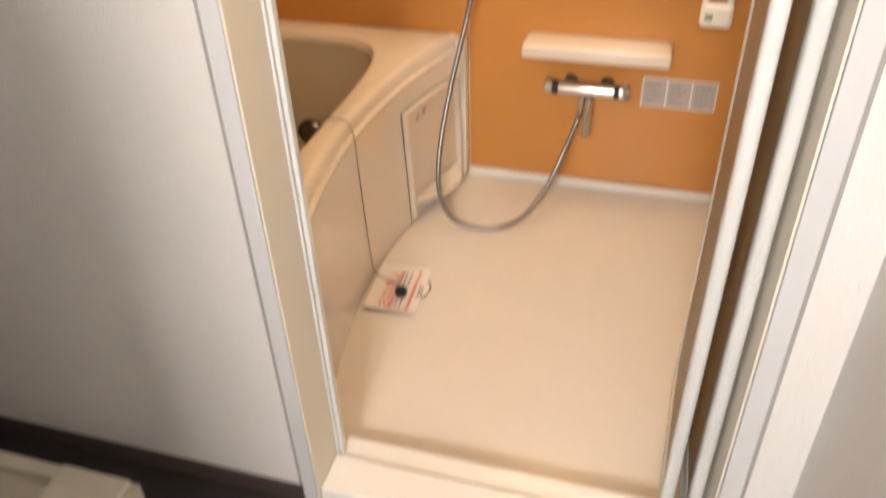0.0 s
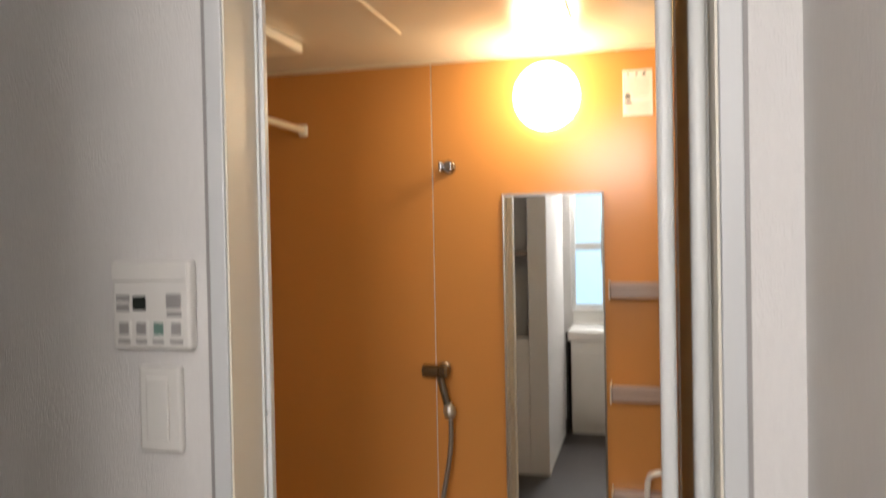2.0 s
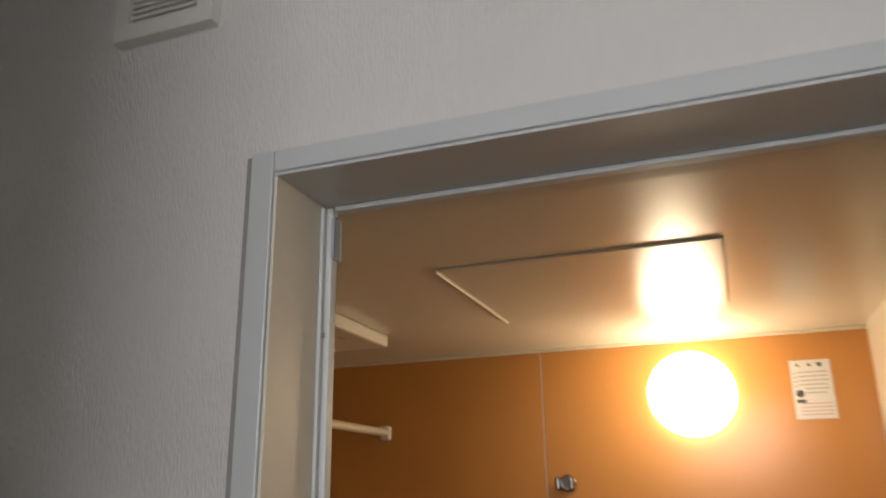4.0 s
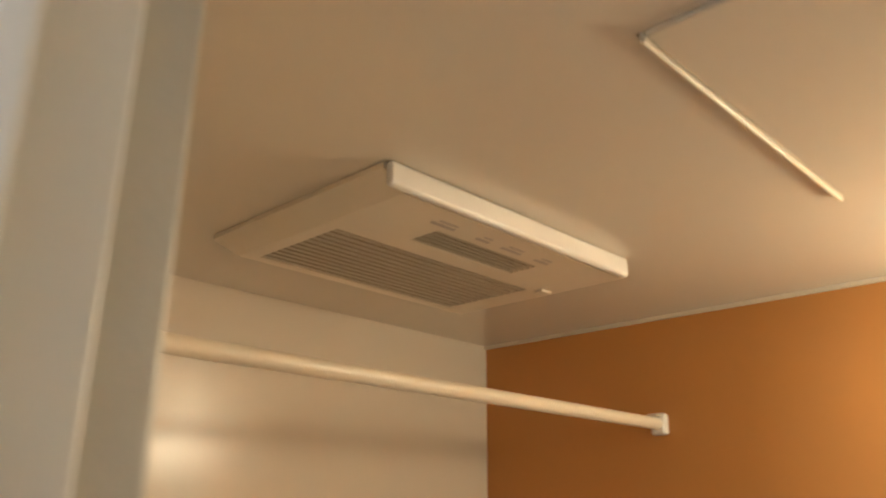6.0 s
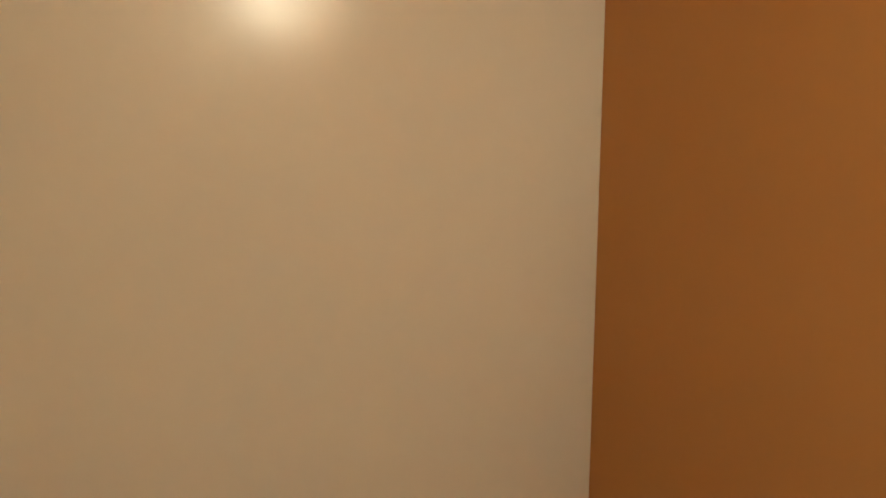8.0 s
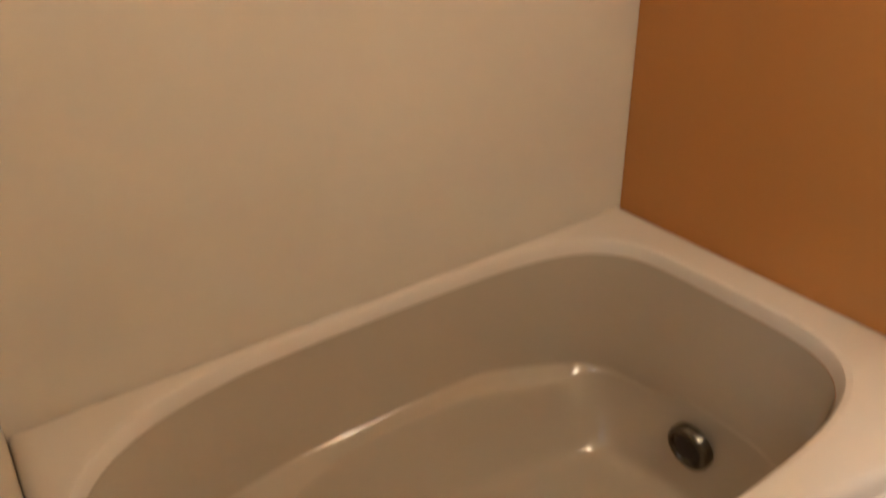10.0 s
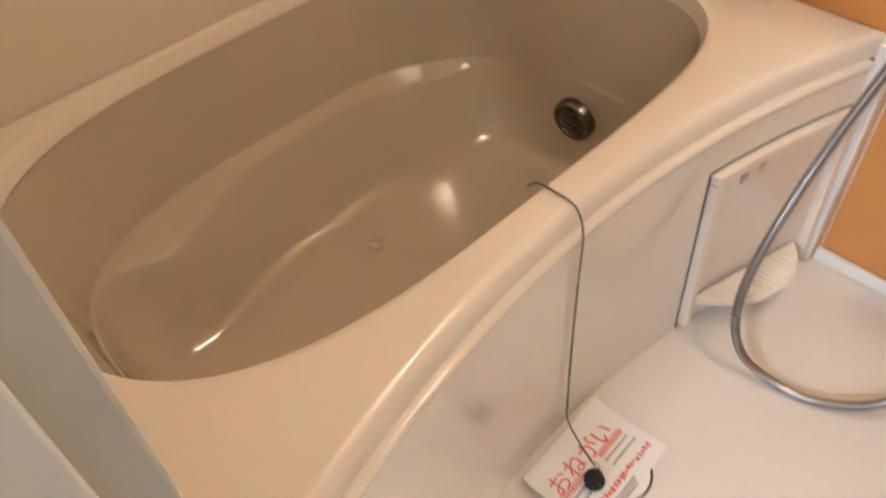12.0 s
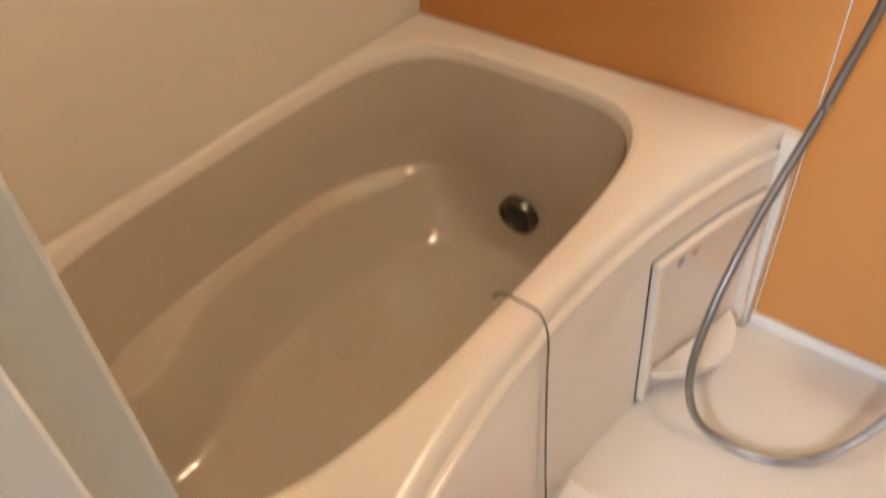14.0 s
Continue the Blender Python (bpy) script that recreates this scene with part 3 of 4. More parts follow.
part("plug", lathe(bmesh.new(), [(0.013, 0.0), (0.0155, 0.003), (0.0165, 0.017), (0.015, 0.021), (0.008, 0.022), (0.005, 0.028)], Matrix.Translation((0.848, 0.700, 0.006)) @ Euler((radians(38), radians(52), 0)).to_matrix().to_4x4()), BLACK, plug_thing)
part("loop", tube(bmesh.new(), [Vector((0.846 + 0.007 * math.cos(a), 0.706, 0.030 + 0.007 * math.sin(a))) for a in [i * math.pi / 8 for i in range(17)]], 0.0012, 6), STEEL, plug_thing, "steel wire loop")

drain = thing("floor_drain", (0.869, 0.742, FLOOR), "round white floor drain cover", "drain")
part("cover", lathe(bmesh.new(), [(0.050, 0.0), (0.050, 0.001), (0.047, 0.002), (0.01, 0.002)], Matrix.Translation((0.869, 0.742, FLOOR + 0.0005))), WHITE, drain)
part("ring", tube(bmesh.new(), [Vector((0.869 + 0.0525 * math.cos(a), 0.742 + 0.0525 * math.sin(a), FLOOR + 0.0003)) for a in [i * math.pi / 24 for i in range(49)]], 0.0018, 6), DARK, drain, "dark joint ring")

note = thing("paper_note", (0.845, 0.72, FLOOR + 0.006), "white paper notice with red handwriting under the plug", "notice")
ex, ey = Vector((0.9977, 0.068, 0)), Vector((-0.060, 0.998, 0))


def note_point(u, v, lift=0.0):
    """u across (0 to 0.145), v along (0 to 0.20); the edge by the apron curls up."""
    p = Vector((0.769, 0.617, 0)) + ex * u + ey * v
    curl = 0.012 * max(0, 1 - u / 0.030) ** 2 + 0.010 * max(0, 1 - v / 0.03) ** 2 + 0.002 * math.sin(v * 24) + 0.002
    return p + Vector((0.004 * max(0, 1 - u / 0.030), 0, FLOOR + 0.003 + curl + lift))


def note_patch(bm, u0, u1, v0, v1, lift, thick, nu=2, nv=4):
    top = [[bm.verts.new(note_point(u0 + (u1 - u0) * i / nu, v0 + (v1 - v0) * j / nv, lift + thick)) for j in range(nv + 1)] for i in range(nu + 1)]
    low = [[bm.verts.new(note_point(u0 + (u1 - u0) * i / nu, v0 + (v1 - v0) * j / nv, lift)) for j in range(nv + 1)] for i in range(nu + 1)]
    for i in range(nu):
        for j in range(nv):
            bm.faces.new((top[i][j], top[i + 1][j], top[i + 1][j + 1], top[i][j + 1]))
            bm.faces.new((low[i][j], low[i][j + 1], low[i + 1][j + 1], low[i + 1][j]))
    for i in range(nu):
        bm.faces.new((top[i][0], low[i][0], low[i + 1][0], top[i + 1][0]))
        bm.faces.new((top[i][nv], top[i + 1][nv], low[i + 1][nv], low[i][nv]))
    for j in range(nv):
        bm.faces.new((top[0][j], top[0][j + 1], low[0][j + 1], low[0][j]))
        bm.faces.new((top[nu][j], low[nu][j], low[nu][j + 1], top[nu][j + 1]))
    return bm


part("sheet", note_patch(bmesh.new(), 0, 0.145, 0, 0.205, -0.0012, 0.001, 14, 18), PAPER, note, "glossy white sheet")


def text_mesh(body, size):
    c = bpy.data.curves.new("writing", "FONT")
    c.body, c.size, c.extrude, c.align_x = body, size, 0.0003, "LEFT"
    ob = new("writing", c)
    bpy.context.view_layer.update()
    me = bpy.data.meshes.new_from_object(ob.evaluated_get(bpy.context.evaluated_depsgraph_get()))
    bpy.data.objects.remove(ob)
    bpy.data.curves.remove(c)
    bm = bmesh.new()
    bm.from_mesh(me)
    bpy.data.meshes.remove(me)
    return bm


bm = text_mesh("おねがい", 0.040)
for v in bm.verts:
    v.co = note_point(0.064 - v.co.y, 0.018 + v.co.x * 0.98, 0.0006 + v.co.z)
part("writing", bm, RED, note, "red handwritten characters")
rng = random.Random(4)
bm = bmesh.new()
v = 0.012
while v < 0.19:
    w = rng.uniform(0.003, 0.007)
    note_patch(bm, 0.114 + rng.uniform(-0.002, 0.002), 0.122 + rng.uniform(-0.003, 0.002), v, v + w, 0.0003, 0.0004, 1, 1)
    v += w + rng.uniform(0.001, 0.004)
part("red_line", bm, RED, note, "line of red lettering")
bm = bmesh.new()
for v0, v1 in ((0.012, 0.075), (0.118, 0.180)):
    for u0, u1 in ((0.064, 0.0655), (0.0735, 0.075)):
        note_patch(bm, u0, u1, v0, v1, 0.0003, 0.0004, 1, 4)
    v = v0
    while v < v1:
        note_patch(bm, 0.067, 0.072, v, v + 0.004, 0.0003, 0.0004, 1, 1)
        v += 0.006
part("red_box_line", bm, RED, note, "small red framed lettering")
bm = bmesh.new()
for u in (0.081, 0.094):
    v = 0.02
    while v < 0.18:
        w = rng.uniform(0.002, 0.006)
        if not 0.07 < v < 0.115:
            note_patch(bm, u, u + 0.0028, v, v + w, 0.0003, 0.0004, 1, 1)
        v += w + 0.0015
for u, v0, v1 in ((0.131, 0.07, 0.125), (0.136, 0.072, 0.12), (0.141, 0.078, 0.118)):
    note_patch(bm, u, u + 0.002, v0, v1, 0.0003, 0.0004, 1, 4)
part("small_print", bm, INK, note, "small dark print")

# ---- drying rail ----
rail = thing("drying_rail", (0.426, 0.76, 1.858), "white drying rail across the bathroom above the bathtub", "rail")
part("pole", rod(bmesh.new(), (0.426, ROOM_Y0 + 0.012, 1.858), (0.426, ROOM_Y1 - 0.012, 1.858), 0.0108), CREAM, rail)
for y, d in ((ROOM_Y0, 1), (ROOM_Y1, -1)):
    y0, y1 = sorted((y + 0.0005 * d, y + 0.020 * d))
    bracket = part("bracket", solid(0.412, 0.440, y0, y1, 1.838, 1.877, 0.005, 3), WHITE, rail, "white square end bracket")
    c0, c1 = sorted((y + 0.0205 * d, y + 0.038 * d))
    part("clip", solid(0.416, 0.436, c0, c1, 1.8705, 1.8745, 0.0015), CREAM, bracket, "small cream locking clip")

# ---- bathroom heater and fan on the ceiling ----
heater = thing("bathroom_heater", (0.43, 0.777, CEIL), "cream ceiling heater and drying fan with slatted grilles", "heater")
X0, X1, Y0, Y1, ZB = 0.215, 0.572, 0.560, 1.034, 2.031
GX0, GX1, GY0, GY1 = 0.262, 0.430, 0.611, 0.986
OX0, OX1, OY0, OY1 = 0.464, 0.515, 0.700, 0.902
XF, YF = X0 + 0.03, Y0 + 0.03
gx, gy = [X0, XF, GX0, GX1, OX0, OX1, X1], [Y0, YF, GY0, OY0, OY1, GY1, Y1]
bm = bmesh.new()
low = [[bm.verts.new((x, y, CEIL - 0.007 if x == X0 or y == Y0 else ZB)) for y in gy] for x in gx]
high = [[bm.verts.new((x, y, CEIL - 0.0005)) for y in gy] for x in gx]


def filled(i, j):
    if not (0 <= i < 6 and 0 <= j < 6):
        return False
    return not ((i == 2 and 2 <= j <= 4) or (i == 4 and j == 3))


for i in range(6):
    for j in range(6):
        if filled(i, j):
            bm.faces.new((low[i][j], low[i][j + 1], low[i + 1][j + 1], low[i + 1][j]))
            bm.faces.new((high[i][j], high[i + 1][j], high[i + 1][j + 1], high[i][j + 1]))
            for di, dj, p, q in ((-1, 0, (i, j), (i, j + 1)), (1, 0, (i + 1, j + 1), (i + 1, j)), (0, -1, (i + 1, j), (i, j)), (0, 1, (i, j + 1), (i + 1, j + 1))):
                if not filled(i + di, j + dj):
                    bm.faces.new((low[p[0]][p[1]], low[q[0]][q[1]], high[q[0]][q[1]], high[p[0]][p[1]]))
corner_edges = [e for e in bm.edges if {v for v in e.verts} in [{low[i][j], high[i][j]} for i, j in ((0, 0), (0, 6))]]
bmesh.ops.bevel(bm, geom=corner_edges, offset=0.014, segments=5, affect="EDGES", profile=0.5)
part("body", bm, CREAM, heater, "cream plastic housing")
# white instead of cream puts the lamp's light on this side face
part("edge_cover", solid(X1 + 0.0005, X1 + 0.012, Y0 + 0.0005, Y1 - 0.0005, ZB - 0.001, CEIL - 0.0005, 0.0055, 4), WHITE, heater, "side cover, whiter than the housing for lamplight")
# near-black plates paint the shade inside the shallow grilles
part("intake", solid(GX0 + 0.0005, GX1 - 0.0005, GY0 + 0.0005, GY1 - 0.0005, ZB + 0.006, ZB + 0.010), DARK, heater, "dark plate for the shade behind the intake slats")
part("outlet", solid(OX0 + 0.0005, OX1 - 0.0005, OY0 + 0.0005, OY1 - 0.0005, ZB + 0.006, ZB + 0.010), DARK, heater, "dark plate for the shade behind the outlet louvres")
for k, (name, count, x0, step, y0, y1) in enumerate((("slat", 12, GX0 + 0.007, 0.01395, GY0 + 0.0006, GY1 - 0.0006), ("louvre", 5, OX0 + 0.006, 0.0098, OY0 + 0.0006, OY1 - 0.0006))):
    first = part(name, solid(x0 - 0.0040 + 0.0024 * k, x0 + 0.0040 - 0.0024 * k, y0, y1, ZB + 0.0004, ZB + 0.003), SLAT, heater)
    for i in range(1, count):
        more = new(name, first.data)
        more.parent = heater
        more.location = (step * i, 0, 0)
part("latch", solid(0.436, 0.452, 0.996, 1.020, ZB - 0.004, ZB - 0.0003, 0.001), CREAM, heater)
for y0, y1 in ((0.672, 0.712), (0.752, 0.777), (0.802, 0.842), (0.872, 0.902)):
    part("printing", solid(0.530, 0.536, y0, y1, ZB - 0.0006, ZB - 0.0001), FADED_PRINT, heater)
    part("printing", solid(0.541, 0.545, y0 + 0.005, y1 - 0.004, ZB - 0.0006, ZB - 0.0001), FADED_PRINT, heater)

# ---- wall lamp ----
lamp = thing("wall_lamp", (1.255, ROOM_Y1, 1.918), "round glowing globe lamp on the orange wall", "lamp")
WALL_OUT = Matrix.Translation((1.255, ROOM_Y1, 1.918)) @ Euler((radians(90), 0, 0)).to_matrix().to_4x4()
part("base", lathe(bmesh.new(), [(0.085, 0.0005), (0.085, 0.014), (0.080, 0.018)], WALL_OUT), WHITE, lamp, "white lamp base")
globe = part("globe", lathe(bmesh.new(), [(0.08, 0.0185), (0.100, 0.022), (0.104, 0.035)] + [(0.104 * math.cos(a), 0.035 + 0.065 * math.sin(a)) for a in [i * math.pi / 20 for i in range(1, 10)]], WALL_OUT), GLOBE, lamp, "glowing milky glass globe")

# ---- mirror ----
mir = thing("wall_mirror", (1.264, ROOM_Y1, 0.635), "tall narrow mirror with slim metal frame", "mirror")
part("glass", solid(1.111, 1.417, ROOM_Y1 - 0.009, ROOM_Y1 - 0.001, 0.640, 1.611), SILVER, mir, "mirror glass")
for n, (x0, x1, z0, z1) in (("frame_side", (1.105, 1.1108, 0.634, 1.618)), ("frame_side", (1.4172, 1.423, 0.634, 1.618)), ("frame_rail", (1.111, 1.417, 1.6112, 1.620)), ("frame_rail", (1.111, 1.417, 0.626, 0.6398))):
    part(n, solid(x0, x1, ROOM_Y1 - 0.013, ROOM_Y1 - 0.0008, z0, z1, 0.0012), mat("mirror_frame", (0.3, 0.29, 0.27), 0.35, metal=1.0) if x1 > 1.2 else STEEL, mir)

# ---- corner shelves ----


def small_shelf(z):
    s = thing("wall_shelf", (1.53, ROOM_Y1, z), "small translucent brownish plastic shelf on the orange wall", "shelf", "small shelves beside the mirror")
    part("tray", solid(1.440, 1.630, ROOM_Y1 - 0.085, ROOM_Y1 - 0.001, z - 0.050, z - 0.012, 0.006, 3), SHELF, s)
    part("lip", solid(1.440, 1.630, ROOM_Y1 - 0.090, ROOM_Y1 - 0.0815, z - 0.022, z, 0.003), SHELF, s)
    part("end_plate", solid(1.4365, 1.4396, ROOM_Y1 - 0.090, ROOM_Y1 - 0.001, z - 0.054, z + 0.001, 0.001), CREAM, s, "pale end plate")


for z in (1.343, 1.030, 0.708):
    small_shelf(z)

bottle = thing("bath_scoop", (1.545, ROOM_Y1 - 0.11, 0.57), "white plastic handled holder hooked on the lowest shelf", "holder")
bm = tube(bmesh.new(), smooth_path([(1.532, 1.282, 0.62), (1.530, 1.280, 0.68), (1.536, 1.279, 0.735), (1.560, 1.279, 0.75), (1.588, 1.28, 0.745), (1.594, 1.281, 0.68), (1.593, 1.282, 0.62)], 6), 0.0085, 10)
part("handle", bm, WHITE, bottle, "white loop handle")
part("cup", solid(1.522, 1.604, 1.255, 1.2945, 0.565, 0.628, 0.012, 3), WHITE, bottle)
part("label", solid(1.534, 1.554, 1.2535, 1.2548, 0.588, 0.602), GREEN, bottle, "small dark teal label")

bottle.location += Vector((0.010, 0.0, 0.030))

shelf = thing("faucet_shelf", (1.267, ROOM_Y1, 0.46), "long cream counter shelf above the mixer tap", "shelf")
part("board", solid(1.058, 1.478, 1.272, ROOM_Y1 - 0.001, 0.462, 0.503, 0.009, 4), DECK, shelf)

# ---- mixer tap ----
tap = thing("mixer_tap", (1.253, ROOM_Y1, 0.35), "chrome thermostatic mixer tap on the orange wall", "tap")
TZ, TY = 0.362, 1.318
part("body", rod(bmesh.new(), (1.168, TY, TZ), (1.330, TY, TZ), 0.0225, seg=32), CHROME, tap)
for x0, x1, m in ((1.152, 1.1675, BLACK), (1.3305, 1.342, BLACK)):
    part("collar", rod(bmesh.new(), (x0, TY, TZ), (x1, TY, TZ), 0.0215, seg=32), m, tap, "black collar")
for x0, x1 in ((1.125, 1.1515), (1.3425, 1.376)):
    h = part("knob", lathe(bmesh.new(), [(0.020, 0.0), (0.0235, 0.004), (0.0235, (x1 - x0) * 0.8), (0.019, x1 - x0)], Matrix.Translation((x0, TY, TZ)) @ Euler((0, radians(90), 0)).to_matrix().to_4x4(), 28), CHROME, tap, "chrome knob")
    part("lever", solid((x0 + x1) / 2 - 0.003, (x0 + x1) / 2 + 0.003, TY - 0.005, TY + 0.005, TZ + 0.0215, TZ + 0.031, 0.002), STEEL, h)
for x in (1.195, 1.305):
    e = part("supply_elbow", tube(bmesh.new(), smooth_path([(x, TY + 0.016, TZ), (x, TY + 0.035, TZ - 0.004), (x, ROOM_Y1 - 0.010, TZ - 0.006)], 6), 0.010, 14), DARK_METAL, tap)
    part("flange", lathe(bmesh.new(), [(0.022, 0.0008), (0.021, 0.006), (0.015, 0.011)], Matrix.Translation((x, ROOM_Y1, TZ - 0.006)) @ Euler((radians(90), 0, 0)).to_matrix().to_4x4(), 28), DARK_METAL, e)
part("spout", tube(bmesh.new(), smooth_path([(1.262, TY - 0.016, TZ - 0.018), (1.262, TY - 0.022, TZ - 0.06), (1.262, TY - 0.030, TZ - 0.105), (1.262, TY - 0.036, TZ - 0.135)], 6), 0.013, 16), CHROME, tap)
part("hose_union", rod(bmesh.new(), (1.236, TY - 0.006, TZ - 0.075), (1.240, TY, TZ - 0.02), 0.012), CHROME, tap)
# writing plate beside the tap
lab = thing("care_labels", (1.508, ROOM_Y1, 0.295), "row of three greyish printed instruction labels on the wall", "label")
part("backing", solid(1.406, 1.622, ROOM_Y1 - 0.0010, ROOM_Y1 - 0.0003, 0.295, 0.388), WHITE, lab, "white backing sheet")
for i in range(3):
    x0 = 1.410 + 0.071 * i
    sheet = part("label_sheet", solid(x0, x0 + 0.066, ROOM_Y1 - 0.0016, ROOM_Y1 - 0.0004, 0.299, 0.384), LABEL, lab)
    bm = bmesh.new()
    for k in range(5):
        box(bm, x0 + 0.008, x0 + 0.03 + 0.006 * ((k * 7 + i * 3) % 5), ROOM_Y1 - 0.0024, ROOM_Y1 - 0.0018, 0.306 + 0.015 * k, 0.312 + 0.015 * k)
    part("printing", bm, GREY_PRINT, sheet)

# ---- hand shower, hooks, hose ----


def hook(z, x):
    h = thing("shower_hook", (x, ROOM_Y1, z), "small chrome shower hook on the orange wall", "hook", "shower hooks")
    out = Matrix.Translation((x, ROOM_Y1, z)) @ Euler((radians(90), 0, 0)).to_matrix().to_4x4()
    part("base", lathe(bmesh.new(), [(0.021, 0.0006), (0.021, 0.012), (0.018, 0.016)], out, 28), DULL_CHROME, h)
    part("arm", rod(bmesh.new(), (x, ROOM_Y1 - 0.0155, z), (x, ROOM_Y1 - 0.038, z), 0.012), DULL_CHROME, h)
    for x0 in (x - 0.022, x + 0.012):
        part("prong", solid(x0, x0 + 0.010, ROOM_Y1 - 0.062, ROOM_Y1 - 0.036, z - 0.016, z + 0.014, 0.003), DULL_CHROME, h)
    return h


hook(1.714, 0.932)
hook(1.058, 0.905)
shower = thing("hand_shower", (0.905, 1.33, 0.95), "chrome hand shower resting in the lower wall hook", "shower")
part("head", lathe(bmesh.new(), [(0.014, -0.046), (0.021, -0.043), (0.022, -0.010), (0.020, 0.012), (0.023, 0.016), (0.023, 0.036), (0.016, 0.042)], Matrix.Translation((0.893, 1.318, 1.058)) @ Euler((0, radians(90), radians(-8))).to_matrix().to_4x4(), 32), DULL_CHROME, shower, "chrome head lying across the hook")
part("handle", tube(bmesh.new(), smooth_path([(0.905, 1.318, 1.045), (0.913, 1.318, 1.01), (0.924, 1.318, 0.965), (0.932, 1.318, 0.935)], 6), 0.0125, 14), DULL_CHROME, shower)
part("hose_nut", lathe(bmesh.new(), [(0.010, 0.0), (0.019, 0.010), (0.021, 0.026), (0.015, 0.042), (0.011, 0.048)], Matrix.Translation((0.937, 1.318, 0.908)) @ Euler((0, radians(-8), 0)).to_matrix().to_4x4(), 24), STEEL, shower)
hose_path = smooth_path([(0.938, 1.318, 0.916), (0.936, 1.305, 0.80), (0.905, 1.270, 0.60), (0.868, 1.190, 0.39), (0.856, 1.100, 0.23), (0.864, 1.052, 0.12), (0.897, 1.044, 0.035), (0.96, 1.052, 0.001), (1.035, 1.068, -0.001), (1.110, 1.112, 0.022), (1.170, 1.186, 0.10), (1.206, 1.250, 0.19), (1.228, 1.297, 0.255), (1.237, 1.312, 0.288)], 26)
hose = thing("shower_hose", (1.0, 1.05, FLOOR), "flexible grey steel shower hose looping to the floor", "hose")
part("tube", tube(bmesh.new(), hose_path, 0.0076, 12, 0.06), HOSE, hose)
part("coupling", rod(bmesh.new(), hose_path[-9], hose_path[-1], 0.0105, 0.012), DULL_CHROME, hose, "dull chrome coupling")

# ---- notice on the wall ----
wn = thing("wall_notice", (1.529, ROOM_Y1, 1.847), "small white printed notice stuck to the orange wall", "notice")
part("sheet", solid(1.485, 1.574, ROOM_Y1 - 0.0014, ROOM_Y1 - 0.0003, 1.848, 1.987), PAPER, wn)
bm = bmesh.new()
for i, w in enumerate((0.060, 0.058, 0.061, 0.055, 0.060, 0.052)):
    z = 1.958 - 0.0098 * i
    box(bm, 1.499 if i < 4 else 1.512, 1.499 + w + 0.006, ROOM_Y1 - 0.0022, ROOM_Y1 - 0.0016, z - 0.0014, z + 0.0014)
for i in range(4):
    z = 1.956 - 0.010 * i
    box(bm, 1.490, 1.4965, ROOM_Y1 - 0.0022, ROOM_Y1 - 0.0016, z - 0.002, z + 0.002)
part("small_print", bm, FADED_PRINT, wn, "grey lines of print")
bm = bmesh.new()
for i in range(4):
    z = 1.884 - 0.0085 * i
    box(bm, 1.498, 1.568, ROOM_Y1 - 0.0022, ROOM_Y1 - 0.0016, z - 0.0012, z + 0.0012)
part("pink_print", bm, PINK, wn, "pale red lines of print")
bm = bmesh.new()
for x in (1.502, 1.527, 1.550):
    rod(bm, (x, ROOM_Y1 - 0.0026, 1.975), (x, ROOM_Y1 - 0.0016, 1.975), 0.0055, seg=3 if x < 1.54 else 12)
rod(bm, (1.500, ROOM_Y1 - 0.0026, 1.908), (1.500, ROOM_Y1 - 0.0016, 1.908), 0.009, seg=14)
box(bm, 1.491, 1.511, ROOM_Y1 - 0.0026, ROOM_Y1 - 0.0016, 1.886, 1.894)
part("icons", bm, INK, wn, "small dark icons")

# ---- controls on the wallpaper wall ----
rc = thing("bath_control_panel", (0.783, 0.0, 1.32), "white bathroom heater control panel with small display", "control panel")
part("case", solid(0.713, 0.853, -0.022, -0.0006, 1.320, 1.460, 0.006, 3), WHITE, rc)
part("lid", solid(0.716, 0.850, -0.026, -0.0222, 1.428, 1.457, 0.002), WHITE, rc)
part("display", solid(0.752, 0.775, -0.0236, -0.0222, 1.382, 1.404), SCREEN, rc, "small dark display")
for i in range(4):
    x0 = 0.724 + 0.031 * i
    k = part("button", solid(x0, x0 + 0.025, -0.0245, -0.0222, 1.340, 1.366, 0.001, 1), WHITE, rc)
    part("symbol", solid(x0 + 0.004, x0 + 0.021, -0.0252, -0.0246, 1.344, 1.363), GREEN if i == 2 else GREY_PRINT, k)
bm = bmesh.new()
for z0, z1, x0, x1 in ((1.396, 1.406, 0.722, 0.746), (1.380, 1.392, 0.722, 0.745), (1.330, 1.336, 0.724, 0.746), (1.330, 1.336, 0.756, 0.776), (1.330, 1.336, 0.786, 0.806), (1.330, 1.336, 0.817, 0.840), (1.372, 1.380, 0.812, 0.838)):
    box(bm, x0, x1, -0.0230, -0.0222, z0, z1)
part("printing", bm, GREY_PRINT, rc, "grey lettering")
part("power_button", solid(0.812, 0.838, -0.0245, -0.0222, 1.385, 1.408, 0.002), GREY_PRINT, rc, "grey power button")
sw = thing("light_switch", (0.789, 0.0, 1.157), "white rocker light switch on the wallpaper", "switch")
part("plate", solid(0.753, 0.826, -0.016, -0.0006, 1.157, 1.293, 0.004, 3), WHITE, sw)
part("rocker", solid(0.768, 0.808, -0.0205, -0.0162, 1.177, 1.276, 0.0025), WHITE, sw)
vent = thing("wall_vent", (0.75, 0.0, 2.225), "white square ventilation grille high on the wallpaper wall", "vent")
bm = bmesh.new()
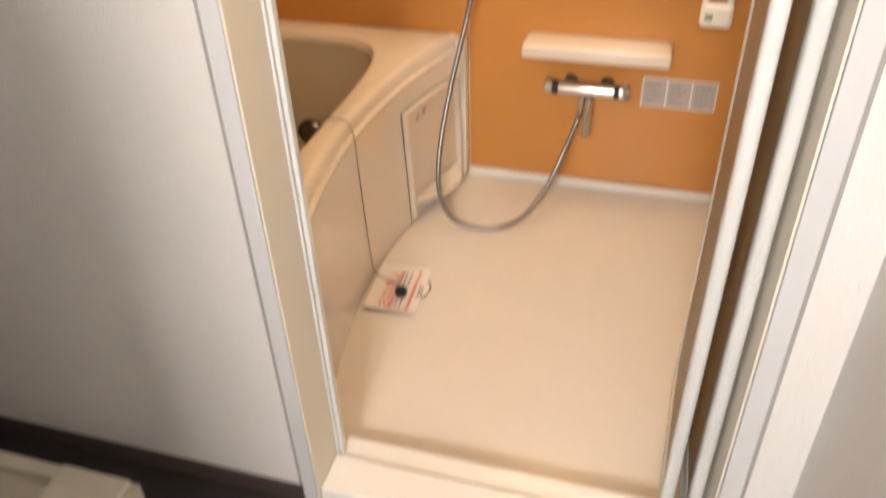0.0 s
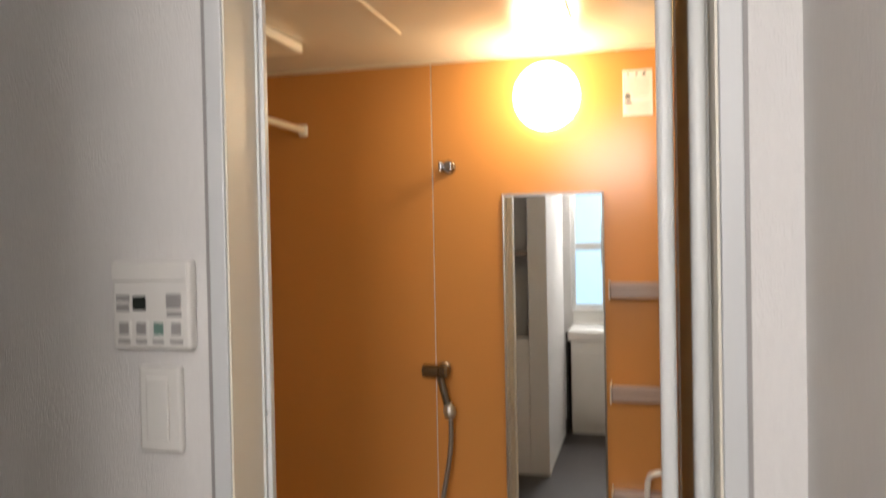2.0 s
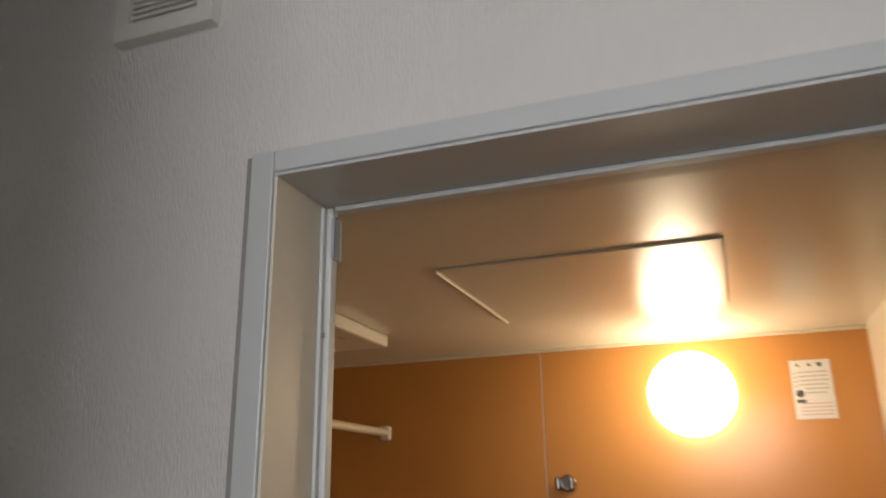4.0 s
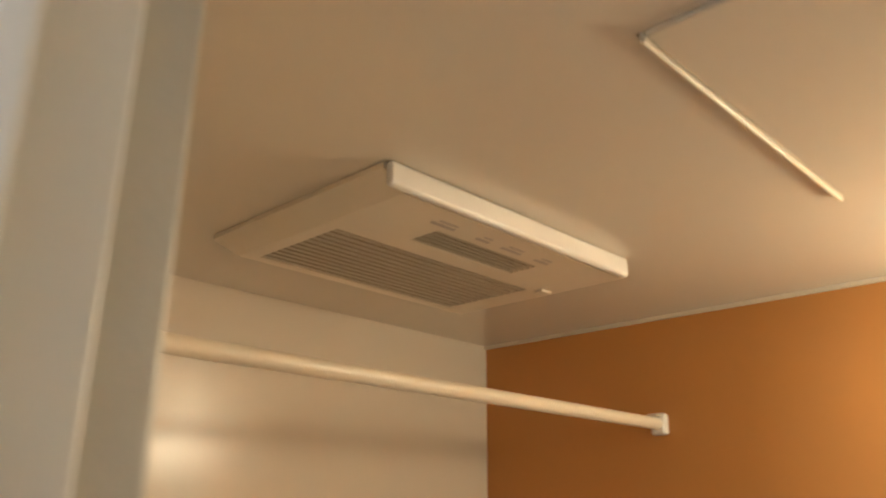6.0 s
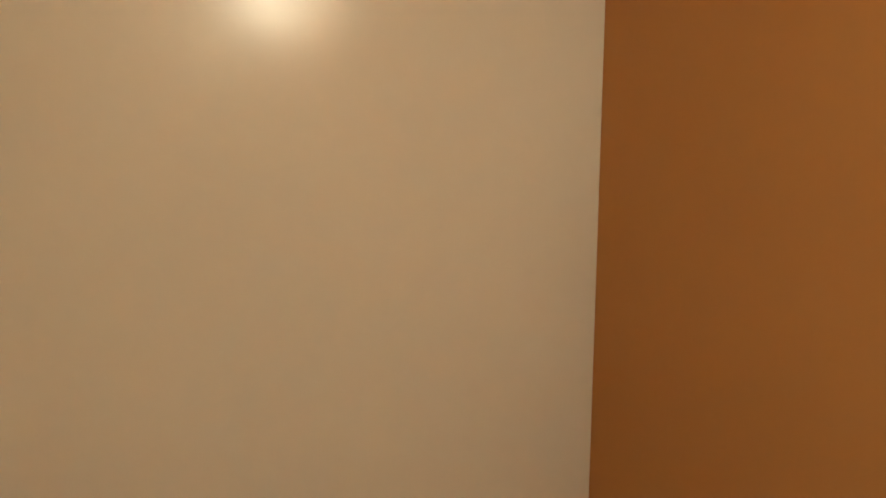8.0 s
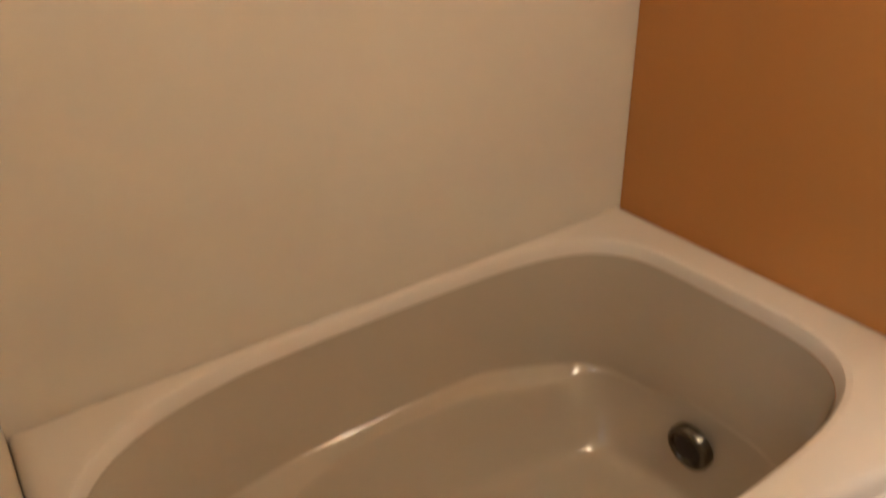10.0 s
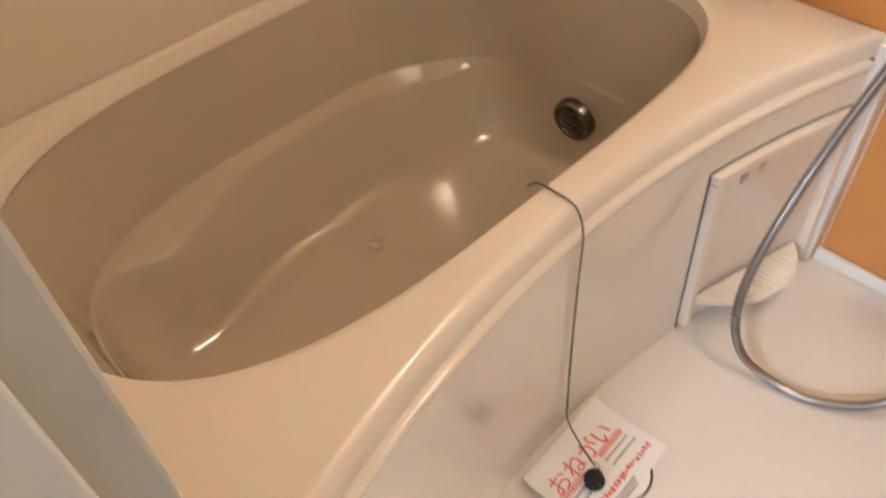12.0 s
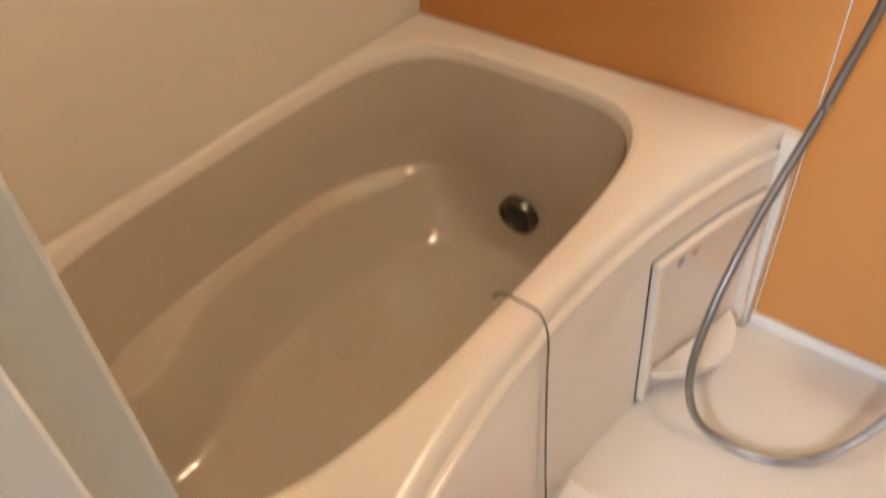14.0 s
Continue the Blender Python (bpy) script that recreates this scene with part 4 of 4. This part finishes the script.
for x0, x1, z0, z1 in ((0.682, 0.704, 2.225, 2.375), (0.806, 0.828, 2.225, 2.375), (0.704, 0.806, 2.225, 2.248), (0.704, 0.806, 2.352, 2.375)):
    box(bm, x0, x1, -0.018, -0.0006, z0, z1)
bmesh.ops.remove_doubles(bm, verts=bm.verts[:], dist=0.0003)
part("frame", bm, WHITE, vent)
# near-black plate paints the shade between the vent's slats
part("backing", solid(0.7042, 0.8058, -0.006, -0.0008, 2.2502, 2.3518), DARK, vent, "dark plate for the shade behind the slats")
for i in range(12):
    z = 2.254 + 0.0082 * i
    part("slat", solid(0.7042, 0.8058, -0.016, -0.0062, z, z + 0.0042), WHITE, vent)
vent.location.z += 0.003
vent.location.x -= 0.004

rc.location.x += 0.007
sw.location.x += 0.008

# ---- laundry pan on the wash floor ----
pan = thing("washer_pan", (0.22, -0.36, WASH_FLOOR), "beige plastic washing machine drip pan on the dark floor", "drip pan")
bm = bmesh.new()
for x0, x1, y0, y1 in ((-0.10, 0.50, -0.075, -0.045), (-0.10, 0.50, -0.67, -0.64), (-0.10, -0.07, -0.64, -0.075), (0.47, 0.50, -0.64, -0.075)):
    box(bm, x0, x1, y0, y1, WASH_FLOOR + 0.0005, WASH_FLOOR + 0.055)
part("rim", bm, CREAM, pan)
part("base", solid(-0.0695, 0.4695, -0.6395, -0.0755, WASH_FLOOR + 0.0005, WASH_FLOOR + 0.02), CREAM, pan)
part("corner_foot", solid(0.33, 0.49, -0.20, -0.05, WASH_FLOOR + 0.0555, WASH_FLOOR + 0.075, 0.006), CREAM, pan, "raised beige corner pad")
part("corner_foot", solid(-0.09, 0.07, -0.20, -0.05, WASH_FLOOR + 0.0555, WASH_FLOOR + 0.075, 0.006), CREAM, pan, "raised beige corner pad")
pan.location += Vector((0.07, -0.045, 0.0))
structure("baseboard_wash", solid(WASH_L, DOOR_L - 0.03, -0.010, -0.0006, WASH_FLOOR + 0.0005, WASH_FLOOR + 0.045, 0.002), mat("dark_skirting", (0.07, 0.05, 0.045), 0.5), "dark brown skirting under the wallpaper", "skirting")

# ---- vanity behind, seen in the mirror ----
van = thing("vanity_unit", (1.37, -2.1, WASH_FLOOR), "white washstand with pale counter below the window", "vanity")
part("body", solid(1.02, 1.70, -2.30, -1.88, WASH_FLOOR + 0.08, 0.71, 0.003), WHITE, van)
part("plinth", solid(1.02, 1.70, -2.28, -1.92, WASH_FLOOR + 0.0005, WASH_FLOOR + 0.0795), WHITE, van)
part("counter", solid(1.0, 1.72, -2.34, -1.86, 0.7105, 0.79, 0.012, 3), WHITE, van)
part("backsplash", solid(1.0, 1.72, -2.355, -2.3405, 0.7905, 0.895, 0.003), WHITE, van)
part("door", solid(1.03, 1.355, -1.879, -1.862, WASH_FLOOR + 0.14, 0.64, 0.003), WHITE, van)
part("door", solid(1.36, 1.69, -1.879, -1.862, WASH_FLOOR + 0.14, 0.64, 0.003), WHITE, van)
# solid near-black strip stands for the shade beside the washstand
part("side_gap", solid(0.985, 0.999, -2.30, -1.87, WASH_FLOOR + 0.0005, 0.77), DARK, van, "dark strip for the shade in the side gap")
cab = thing("side_cabinet", (1.30, -2.265, 0.791), "white slim washstand cabinet with dark side panel", "cabinet")
part("body", solid(1.235, 1.36, -2.33, -2.20, 0.7910, 1.62, 0.004), WHITE, cab)
part("side_panel", solid(1.2300, 1.2346, -2.32, -2.21, 1.25, 1.55, 0.001, 1), DARK, cab, "dark side panel")

# lettering too small to pick apart
for ob in bpy.data.objects:
    if ob.name.split(".")[0] in ("printing", "small_print", "pink_print", "red_line", "red_box_line", "icons", "ball_chain") and ob.parent:
        tagged(ob, kind="stuff")
